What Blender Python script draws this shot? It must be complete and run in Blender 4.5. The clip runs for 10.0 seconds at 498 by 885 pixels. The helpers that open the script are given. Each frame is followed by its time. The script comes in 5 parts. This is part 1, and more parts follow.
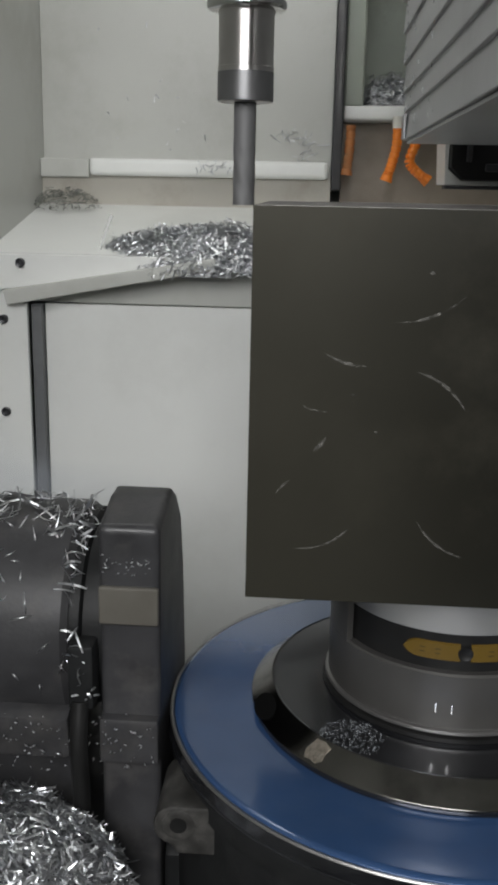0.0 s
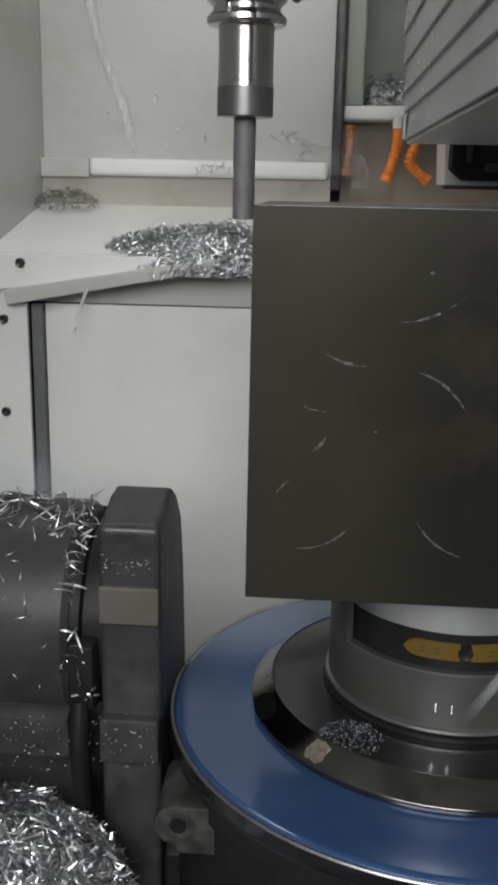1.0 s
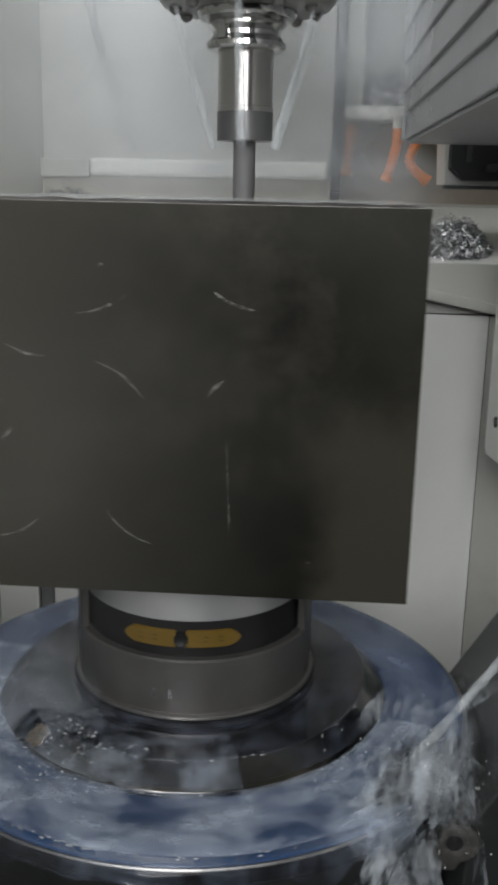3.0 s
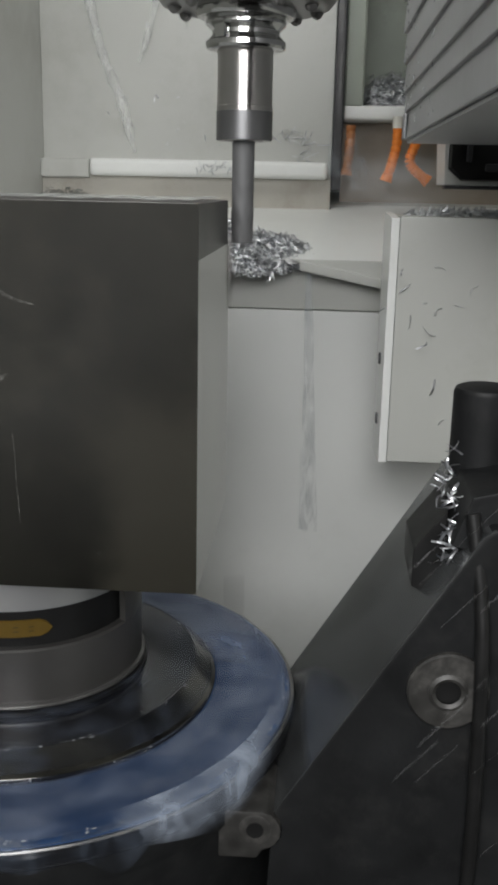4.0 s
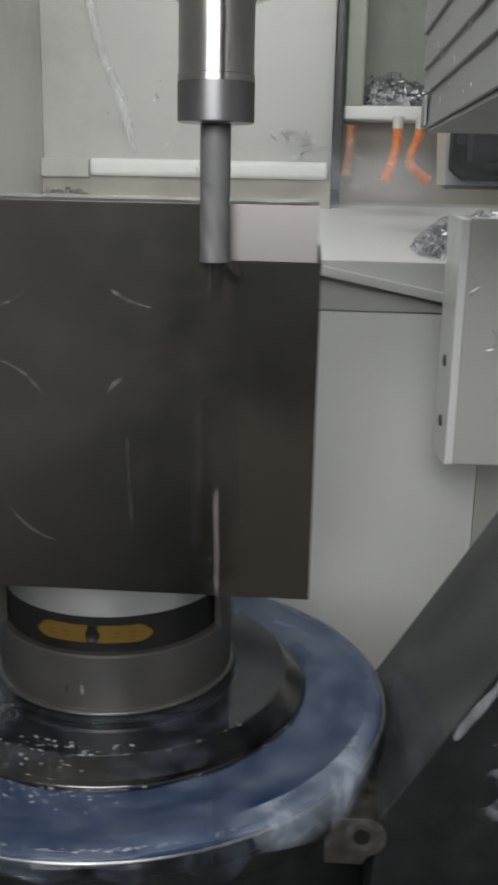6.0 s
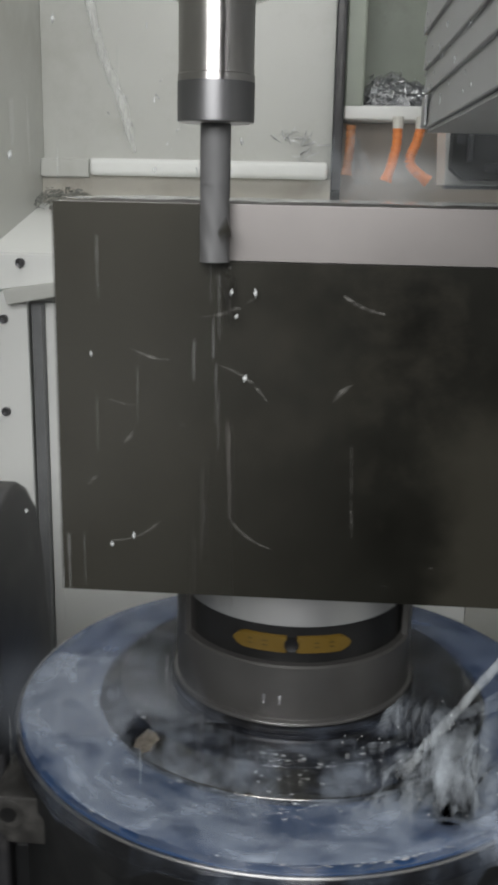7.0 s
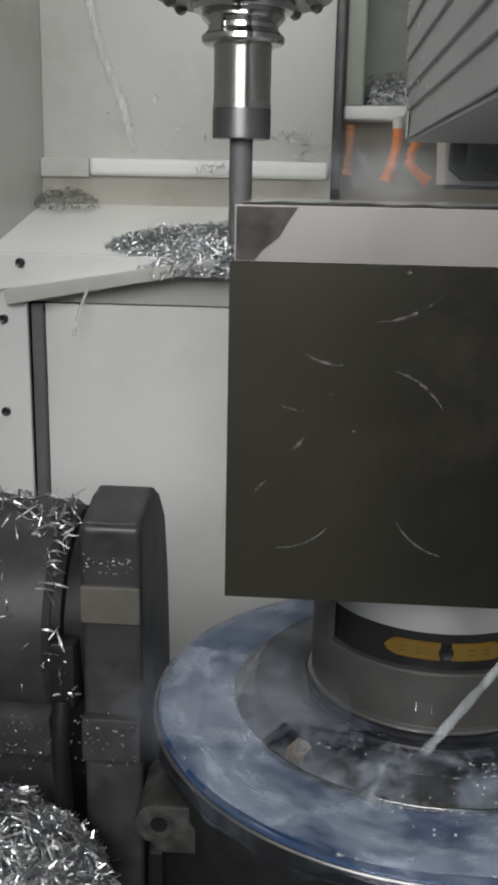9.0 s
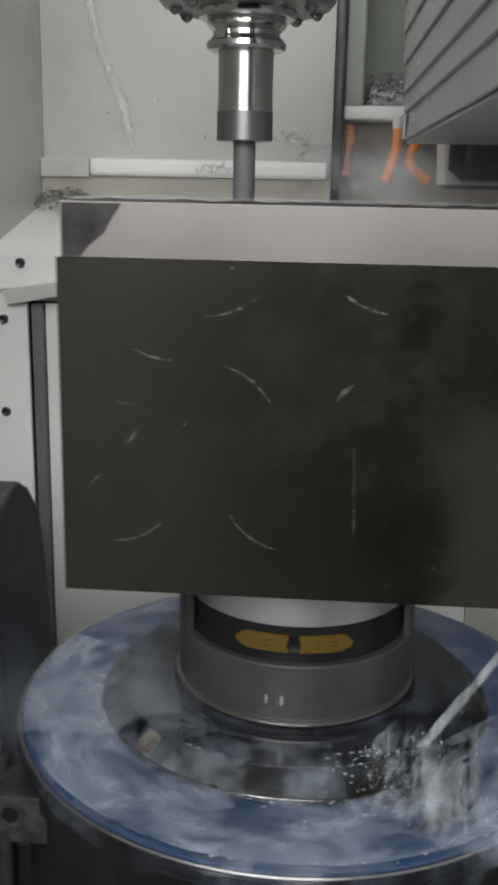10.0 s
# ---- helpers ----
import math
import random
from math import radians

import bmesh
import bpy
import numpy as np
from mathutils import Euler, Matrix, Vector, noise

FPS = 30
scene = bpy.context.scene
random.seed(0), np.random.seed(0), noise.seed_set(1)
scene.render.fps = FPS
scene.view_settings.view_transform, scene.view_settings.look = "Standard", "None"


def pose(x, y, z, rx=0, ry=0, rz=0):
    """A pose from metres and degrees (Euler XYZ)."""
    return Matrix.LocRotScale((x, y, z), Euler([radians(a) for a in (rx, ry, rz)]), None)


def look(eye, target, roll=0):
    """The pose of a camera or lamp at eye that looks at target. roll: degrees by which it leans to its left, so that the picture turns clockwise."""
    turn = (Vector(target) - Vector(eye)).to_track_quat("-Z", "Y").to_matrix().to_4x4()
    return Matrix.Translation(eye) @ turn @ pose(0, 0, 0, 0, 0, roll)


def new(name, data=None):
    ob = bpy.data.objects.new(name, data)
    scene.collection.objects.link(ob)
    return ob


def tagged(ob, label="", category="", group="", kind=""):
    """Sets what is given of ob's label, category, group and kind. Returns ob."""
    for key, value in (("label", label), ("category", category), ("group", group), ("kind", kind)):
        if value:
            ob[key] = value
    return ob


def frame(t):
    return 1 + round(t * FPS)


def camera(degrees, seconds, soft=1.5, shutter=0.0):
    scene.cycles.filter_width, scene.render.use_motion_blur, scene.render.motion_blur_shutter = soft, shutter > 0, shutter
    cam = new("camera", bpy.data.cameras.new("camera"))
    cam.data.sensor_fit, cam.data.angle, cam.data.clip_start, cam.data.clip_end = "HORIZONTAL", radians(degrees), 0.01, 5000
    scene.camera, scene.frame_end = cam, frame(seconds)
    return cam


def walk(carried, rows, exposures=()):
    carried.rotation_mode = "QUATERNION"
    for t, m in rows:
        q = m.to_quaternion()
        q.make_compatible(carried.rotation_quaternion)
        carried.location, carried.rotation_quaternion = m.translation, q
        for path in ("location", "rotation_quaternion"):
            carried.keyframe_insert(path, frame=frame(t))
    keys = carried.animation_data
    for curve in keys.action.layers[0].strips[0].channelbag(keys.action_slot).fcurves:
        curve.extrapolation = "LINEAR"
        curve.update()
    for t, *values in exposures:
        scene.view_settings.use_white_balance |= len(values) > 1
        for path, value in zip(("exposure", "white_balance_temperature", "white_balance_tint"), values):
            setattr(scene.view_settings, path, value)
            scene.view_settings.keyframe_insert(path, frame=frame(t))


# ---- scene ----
cam = camera(28.963, 10.0, soft=3.5, shutter=0.5)
CAM_POSE = pose(0, 0, 1.45, 75.185, -1.178, 4.0355)
walk(cam, [(0, CAM_POSE), (10, CAM_POSE)], exposures=[(0, 0.0), (10, 0.0)])

# ---- world and light ----
world = bpy.data.worlds.new("shop_air")
scene.world = world
world.use_nodes = True
world.node_tree.nodes["Background"].inputs[0].default_value = (0.55, 0.62, 0.7, 1)
world.node_tree.nodes["Background"].inputs[1].default_value = 0.02


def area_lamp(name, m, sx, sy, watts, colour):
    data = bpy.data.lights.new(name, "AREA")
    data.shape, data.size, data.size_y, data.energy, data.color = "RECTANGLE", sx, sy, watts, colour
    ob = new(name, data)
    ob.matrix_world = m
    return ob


# unseen lamps, assumed: strip under the cabin roof, workshop lights beyond the open door
area_lamp("unseen_roof_light", look((-0.05, 1.12, 2.17), (-0.05, 1.14, 1.0)), 1.1, 0.3, 4.8, (1.0, 1.0, 0.98))
area_lamp("unseen_shop_light", look((-0.55, -1.3, 2.30), (-0.05, 1.2, 1.3)), 2.0, 1.1, 98.0, (1.0, 1.0, 1.0))

# ---- where things are over time ----
TABLE_ROWS = [(0, .1167), (1.6, .1167), (1.7, .1055), (2.0, .0589), (2.5, -.0136), (3.0, -.0880), (3.2, -.1119), (3.9, -.2200),
              (4.0, -.2288), (5.45, -.2288), (5.6, -.2140), (6.3, -.1097), (6.5, -.0800), (7.0, -.0075), (7.5, .0641), (7.72, .0975),
              (7.8, .1028), (9.22, .1028), (9.32, .0925), (9.5, .0660), (10, -.0059)]
SPINDLE_ROWS = [(0, .8145, .0300), (0.6, .8145, .0300), (0.8, .8145, .0250), (1.0, .8145, .0185), (1.2, .8145, .0135), (1.5, .8145, .0060), (1.75, .8145, 0),
                (3.9, .8145, 0), (4.05, .8010, 0), (4.3, .7679, 0), (4.5, .7400, 0), (5.2, .6420, 0), (5.4, .6060, 0), (5.55, .5900, 0),
                (7.68, .5900, 0), (7.8, .6010, 0), (8, .6390, 0), (8.5, .7120, 0), (9, .7810, 0), (9.2, .8080, 0), (9.3, .8145, 0), (10, .8145, 0)]
SPINDLE_X = -.0618


def along(rows, t, k=1):
    for a, b in zip(rows, rows[1:]):
        if a[0] <= t <= b[0]:
            return a[k] + (b[k] - a[k]) * (t - a[0]) / (b[0] - a[0])
    return rows[-1][k]


# ---- materials ----
def material(name, colour, rough=0.5, metal=0.0, vary=0.15, scale=30.0, bump=0.1, fine=400.0, dirt=None, dirt_amount=0.0,
             dirt_scale=8.0, coat=0.0, spec=0.5, rest=False):
    """A principled surface with two scales of colour change, grain relief and stains."""
    m = bpy.data.materials.new(name)
    m.use_nodes = True
    nt = m.node_tree
    n, l = nt.nodes, nt.links
    bsdf = n["Principled BSDF"]
    if rest:
        co = n.new("ShaderNodeAttribute")
        co.attribute_name = "rest"
        where = co.outputs["Vector"]
    else:
        co = n.new("ShaderNodeTexCoord")
        where = co.outputs["Object"]
    big = n.new("ShaderNodeTexNoise")
    big.inputs["Scale"].default_value, big.inputs["Detail"].default_value = scale, 5
    small = n.new("ShaderNodeTexNoise")
    small.inputs["Scale"].default_value, small.inputs["Detail"].default_value = fine, 3
    for x in (big, small):
        l.new(where, x.inputs["Vector"])
    ramp = n.new("ShaderNodeValToRGB")
    c = Vector(colour)
    ramp.color_ramp.elements[0].position, ramp.color_ramp.elements[1].position = 0.3, 0.7
    ramp.color_ramp.elements[0].color = (*(c * (1 - vary)), 1)
    ramp.color_ramp.elements[1].color = (*[min(1, v * (1 + vary)) for v in c], 1)
    l.new(big.outputs["Fac"], ramp.inputs["Fac"])
    out = ramp.outputs["Color"]
    if dirt:
        stain = n.new("ShaderNodeTexNoise")
        stain.inputs["Scale"].default_value, stain.inputs["Detail"].default_value = dirt_scale, 8
        stain.inputs["Roughness"].default_value = 0.7
        l.new(where, stain.inputs["Vector"])
        sr = n.new("ShaderNodeValToRGB")
        sr.color_ramp.elements[0].position, sr.color_ramp.elements[1].position = 0.5, 0.72
        sr.color_ramp.elements[1].color = (dirt_amount,) * 3 + (1,)
        l.new(stain.outputs["Fac"], sr.inputs["Fac"])
        mix = n.new("ShaderNodeMixRGB")
        mix.inputs[2].default_value = (*dirt, 1)
        l.new(sr.outputs["Color"], mix.inputs[0])
        l.new(out, mix.inputs[1])
        out = mix.outputs[0]
    l.new(out, bsdf.inputs["Base Color"])
    rr = n.new("ShaderNodeMapRange")
    rr.inputs["To Min"].default_value, rr.inputs["To Max"].default_value = max(0.02, rough * 0.75), min(1, rough * 1.3)
    l.new(big.outputs["Fac"], rr.inputs["Value"])
    l.new(rr.outputs["Result"], bsdf.inputs["Roughness"])
    bsdf.inputs["Metallic"].default_value = metal
    bsdf.inputs["Specular IOR Level"].default_value = spec
    bsdf.inputs["Coat Weight"].default_value = coat
    bsdf.inputs["Coat Roughness"].default_value = 0.12
    if bump:
        b = n.new("ShaderNodeBump")
        b.inputs["Strength"].default_value, b.inputs["Distance"].default_value = bump, 0.0006
        l.new(small.outputs["Fac"], b.inputs["Height"])
        l.new(b.outputs["Normal"], bsdf.inputs["Normal"])
    return m


def wet(name, colour, low, high, scale, rough=0.2, stretch=(1, 1, 1), edge=(0.35, 0.65), thin=None, swirl=0.8, polar=False):
    """Milky coolant: white film that lets part of the light straight through, patchy as foam is."""
    m = bpy.data.materials.new(name)
    m.use_nodes = True
    nt = m.node_tree
    n, l = nt.nodes, nt.links
    bsdf = n["Principled BSDF"]
    bsdf.inputs["Base Color"].default_value = (*colour, 1)
    bsdf.inputs["Roughness"].default_value = rough
    co, mp, no = n.new("ShaderNodeTexCoord"), n.new("ShaderNodeMapping"), n.new("ShaderNodeTexNoise")
    mp.inputs["Scale"].default_value = stretch
    no.inputs["Scale"].default_value, no.inputs["Detail"].default_value = scale, 6
    no.inputs["Distortion"].default_value, no.inputs["Roughness"].default_value = swirl, 0.62
    if polar:
        # streaks run round the table's axis
        sep, ang, ln, arc, com = (n.new("ShaderNode" + k) for k in ("SeparateXYZ", "Math", "VectorMath", "Math", "CombineXYZ"))
        ang.operation, ln.operation, arc.operation = "ARCTAN2", "LENGTH", "MULTIPLY"
        neg = n.new("ShaderNodeMath")
        neg.operation = "MULTIPLY"
        neg.inputs[1].default_value, arc.inputs[1].default_value = -1, .19
        l.new(co.outputs["Object"], sep.inputs[0])
        level = n.new("ShaderNodeCombineXYZ")
        l.new(sep.outputs["X"], level.inputs["X"])
        l.new(sep.outputs["Y"], level.inputs["Y"])
        l.new(level.outputs[0], ln.inputs[0])
        l.new(sep.outputs["Y"], neg.inputs[0])
        l.new(sep.outputs["X"], ang.inputs[0])
        l.new(neg.outputs[0], ang.inputs[1])
        l.new(ang.outputs[0], arc.inputs[0])
        l.new(arc.outputs[0], com.inputs["X"])
        l.new(ln.outputs["Value"], com.inputs["Y"])
        l.new(com.outputs[0], mp.inputs["Vector"])
    else:
        l.new(co.outputs["Object"], mp.inputs["Vector"])
    l.new(mp.outputs["Vector"], no.inputs["Vector"])
    r = n.new("ShaderNodeMapRange")
    r.inputs["From Min"].default_value, r.inputs["From Max"].default_value = edge
    r.inputs["To Min"].default_value, r.inputs["To Max"].default_value = low, high
    l.new(no.outputs["Fac"], r.inputs["Value"])
    l.new(r.outputs["Result"], bsdf.inputs["Alpha"])
    if thin:
        # thin film is clear; wet metal's dark reflection is put into its tint
        cr = n.new("ShaderNodeValToRGB")
        cr.color_ramp.elements[0].position, cr.color_ramp.elements[1].position = edge
        cr.color_ramp.elements[0].color, cr.color_ramp.elements[1].color = (*thin, 1), (*colour, 1)
        l.new(no.outputs["Fac"], cr.inputs["Fac"])
        l.new(cr.outputs["Color"], bsdf.inputs["Base Color"])
    b = n.new("ShaderNodeBump")
    b.inputs["Strength"].default_value, b.inputs["Distance"].default_value = 0.5, 0.002
    l.new(no.outputs["Fac"], b.inputs["Height"])
    l.new(b.outputs["Normal"], bsdf.inputs["Normal"])
    return m


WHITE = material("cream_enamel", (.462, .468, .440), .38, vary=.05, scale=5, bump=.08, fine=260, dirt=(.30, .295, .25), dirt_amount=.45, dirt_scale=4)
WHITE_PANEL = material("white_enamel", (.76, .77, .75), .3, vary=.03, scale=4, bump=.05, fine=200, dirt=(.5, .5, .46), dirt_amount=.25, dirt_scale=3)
GREEN_GREY = material("grey_green_paint", (.30, .33, .28), .45, vary=.1, scale=9, dirt=(.15, .15, .13), dirt_amount=.5)
BROWN = material("stained_panel", (.33, .28, .23), .5, vary=.12, scale=12, dirt=(.18, .15, .12), dirt_amount=.5)
COVER = material("zinc_grey_cover", (.33, .335, .345), .35, metal=.35, vary=.08, scale=14, bump=.12, fine=500, dirt=(.2, .2, .2), dirt_amount=.3)
CAST = material("charcoal_casting_paint", (.0305, .0305, .0325), .46, vary=.28, scale=30, bump=.35, fine=300, dirt=(.085, .080, .076), dirt_amount=.5, dirt_scale=24, spec=.32, coat=.12)
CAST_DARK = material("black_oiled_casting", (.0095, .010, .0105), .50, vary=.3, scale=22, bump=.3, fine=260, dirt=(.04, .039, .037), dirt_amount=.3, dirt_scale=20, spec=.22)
PLATE = material("bare_grey_plate", (.088, .082, .070), .42, vary=.1, scale=40, dirt=(.06, .06, .054), dirt_amount=.3)
BLUE = material("blue_anodised_face", (.031, .070, .165), .16, metal=.25, vary=.1, scale=14, bump=.05, fine=300, dirt=(.06, .095, .17), dirt_amount=.4, dirt_scale=10, coat=.6)
STEEL = material("ground_steel", (.55, .55, .54), .16, metal=1, vary=.06, scale=30, bump=.06, fine=700)
STEEL_DULL = material("dull_hardened_steel", (.24, .235, .23), .34, metal=.85, vary=.12, scale=20, bump=.1, fine=500, dirt=(.1, .1, .1), dirt_amount=.4)
STEEL_DARK = material("dark_oiled_steel", (.043, .045, .051), .15, metal=.8, vary=.3, scale=25, bump=.15, fine=300, coat=.6)
CLAMP_GREY = material("phosphated_grey_steel", (.067, .065, .062), .40, metal=.4, vary=.10, scale=30, bump=.1, fine=500)
BLACK = material("black_oxide", (.009, .009, .009), .42, vary=.2, scale=40, spec=.3)
YELLOW = material("amber_yellow_seal", (.092, .055, .005), .45, vary=.14, scale=60, dirt=(.05, .03, .004), dirt_amount=.6, dirt_scale=60)
ORANGE = material("orange_hose_plastic", (.85, .23, .02), .4, vary=.06, scale=30)
ORANGE_DULL = material("dulled_orange_plastic", (.36, .135, .04), .6, vary=.15, scale=40, dirt=(.2, .15, .1), dirt_amount=.7, dirt_scale=30)
CHIP = material("aluminium_swarf", (.58, .59, .61), .40, metal=1, vary=.2, scale=120, bump=.2, fine=600)
CHIP_DULL = material("packed_dull_swarf", (.30, .305, .315), .45, metal=.7, vary=.4, scale=160, bump=.6, fine=500)
CHIP_DIRTY = material("dirty_swarf", (.20, .205, .19), .5, metal=.5, vary=.3, scale=120)
BOLT = material("dark_bolt", (.06, .06, .065), .4, metal=.6, vary=.1)
TOOL_GREY = material("satin_carbide", (.155, .155, .158), .66, metal=.55, vary=.05, scale=40, bump=.05)
TAN = material("stained_cream_strip", (.43, .41, .36), .45, vary=.06, scale=8, dirt=(.26, .22, .17), dirt_amount=.6, dirt_scale=7)
GAP_SHADE = material("gap_shade_grey", (.13, .135, .14), .5)
SIDE = material("pale_reflecting_side", (.66, .66, .64), .36, metal=.85, vary=.06, scale=10, bump=.2, fine=500)
CUT = material("fresh_milled_aluminium", (.205, .193, .187), .48, metal=1, vary=.16, scale=7, bump=.02, fine=900)
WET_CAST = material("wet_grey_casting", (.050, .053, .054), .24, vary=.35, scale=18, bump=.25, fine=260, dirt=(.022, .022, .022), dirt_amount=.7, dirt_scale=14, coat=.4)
WORN_CAST = material("worn_bare_casting", (.033, .032, .030), .46, metal=.1, vary=.4, scale=60, bump=.3, fine=300, dirt=(.09, .086, .08), dirt_amount=.6, dirt_scale=60)
CORNER_DARK = material("darker_aluminium", (.040, .038, .036), .38, metal=.8, vary=.5, scale=60, bump=.05)
SEAL_MARK = material("stamped_dark_amber", (.030, .018, .003), .5)
CHAMFER = material("polished_dark_steel", (.17, .165, .155), .17, metal=1, vary=.3, scale=18, bump=.08, fine=400, dirt=(.05, .05, .05), dirt_amount=.6, dirt_scale=14)
CHAMFER_GLEAM = material("beige_reflection", (.36, .32, .27), .34, metal=.8, vary=.5, scale=140, bump=.5, fine=500, dirt=(.06, .055, .05), dirt_amount=.9, dirt_scale=90)
POCKET_SHADE = material("pocket_black", (.003, .003, .003), .9, spec=.05)
SOCK = material("pale_fitting", (.68, .66, .6), .45)
SHELL_DARK = material("dark_shell", (.05, .05, .048), .7, vary=.2, scale=2)
FOAM = wet("milky_coolant_film", (.19, .235, .335), .32, .74, 17, edge=(.32, .70), rough=.10, thin=(.044, .064, .118), swirl=.3, stretch=(.7, 1.5, 1), polar=True)
FROTH = wet("white_coolant_froth", (.48, .55, .66), .0, .78, 24, edge=(.38, .76), rough=.25, swirl=.35, stretch=(.7, 1.3, 1), polar=True)
FROTH_THIN = wet("thin_white_froth", (.42, .48, .57), .0, .42, 30, edge=(.42, .76), rough=.2, swirl=.35, stretch=(.7, 1.3, 1), polar=True)
BEAD = wet("clear_bead", (.70, .72, .73), .15, .55, 200, rough=.08)
BUBBLE = wet("foam_bubble", (.42, .45, .48), .12, .45, 150, rough=.15)
RING_FILM = wet("thin_coolant_film", (.20, .24, .32), .08, .32, 20, edge=(.42, .74), rough=.08, thin=(.03, .035, .05), swirl=.4, stretch=(.6, 1.8, 1), polar=True)
STREAM = wet("running_wall_coolant", (.88, .89, .88), .0, .46, 60, stretch=(1, 1, .2))
POOL = wet("pooled_coolant", (.72, .74, .74), .30, .85, 40, edge=(.35, .65), rough=.1)
JET = wet("white_coolant_jet", (.60, .64, .66), .03, .40, 60, stretch=(1, 1, .3))
VEIL = wet("torn_coolant_veil", (.50, .55, .60), .0, .36, 60, stretch=(1, 1, .30), edge=(.40, .76))
SKIRT_FILM = wet("running_coolant_film", (.18, .22, .29), .06, .40, 26, stretch=(1, 1, .35), edge=(.42, .78), thin=(.018, .021, .028), swirl=.3)
def lengthwise(m, amount):
    """Fine turning grooves round the axis: highlights stretch along it."""
    n, l = m.node_tree.nodes, m.node_tree.links
    tg = n.new("ShaderNodeTangent")
    tg.direction_type, tg.axis = "RADIAL", "Z"
    b = n["Principled BSDF"]
    b.inputs["Anisotropic"].default_value, b.inputs["Anisotropic Rotation"].default_value = amount, .25
    l.new(tg.outputs[0], b.inputs["Tangent"])
    return m


CHUCK = lengthwise(material("turned_holder_steel", (.50, .485, .47), .30, metal=1, vary=.06, scale=30, bump=.03, fine=700), .9)
NUT = lengthwise(material("frosted_nut_steel", (.21, .21, .215), .46, metal=.9, vary=.10, scale=20, bump=.06, fine=500), .7)
TURNED = material("turned_steel", (.60, .60, .595), .48, metal=1, vary=.04, scale=12, bump=.1, fine=900)
DRIB = wet("coolant_dribble", (.78, .80, .79), .12, .6, 40)
DROP = wet("white_coolant_drop", (.72, .74, .74), .30, .62, 90)


def haze(name, colour, low, high, scale=3, stretch=(1, 1, 1), edge=(.30, .72), full=.85, over=False):
    """Atomised coolant: thin in itself, and thinning out to nothing towards the rim of each puff."""
    m = wet(name, colour, low, high, scale, rough=1, edge=edge, stretch=stretch)
    nt = m.node_tree
    n, l = nt.nodes, nt.links
    co, mp, gr = n.new("ShaderNodeTexCoord"), n.new("ShaderNodeMapping"), n.new("ShaderNodeTexGradient")
    gr.gradient_type = "SPHERICAL"
    normal = n["Principled BSDF"].inputs["Normal"]
    l.remove(normal.links[0])
    mp.inputs["Location"].default_value, mp.inputs["Scale"].default_value = (-1, 0, -1), (2, 0, 1 if over else 2)
    l.new(co.outputs["Generated"], mp.inputs["Vector"])
    l.new(mp.outputs["Vector"], gr.inputs["Vector"])
    mul = n.new("ShaderNodeMath")
    mul.operation = "MULTIPLY"
    alpha = n["Principled BSDF"].inputs["Alpha"]
    soft = n.new("ShaderNodeMapRange")
    soft.interpolation_type = "SMOOTHSTEP"
    soft.inputs["From Max"].default_value = full
    l.new(gr.outputs["Fac"], soft.inputs["Value"])
    l.new(soft.outputs["Result"], mul.inputs[0])
    l.new(alpha.links[0].from_socket, mul.inputs[1])
    l.new(mul.outputs[0], alpha)
    return m


MIST = haze("coolant_mist", (.82, .86, .91), .205, .245)
THIN_MIST = haze("thin_coolant_mist", (.80, .84, .89), .17, .27)
BRIGHTENING_MIST = haze("faint_brightening_mist", (.72, .72, .69), .020, .036)
DENSE_MIST = haze("dense_coolant_mist", (.84, .88, .93), .34, .42)
SHEET = haze("torn_coolant_sheet", (.50, .55, .60), .0, .38, 75, (1, 1, .30), (.42, .78), .7)
LOBE = haze("overflowing_coolant", (.40, .46, .56), .10, .72, 24, (1, 1, .5), (.30, .66), .55, over=True)
LOW_HAZE = haze("grey_table_haze", (.42, .46, .52), .14, .24)


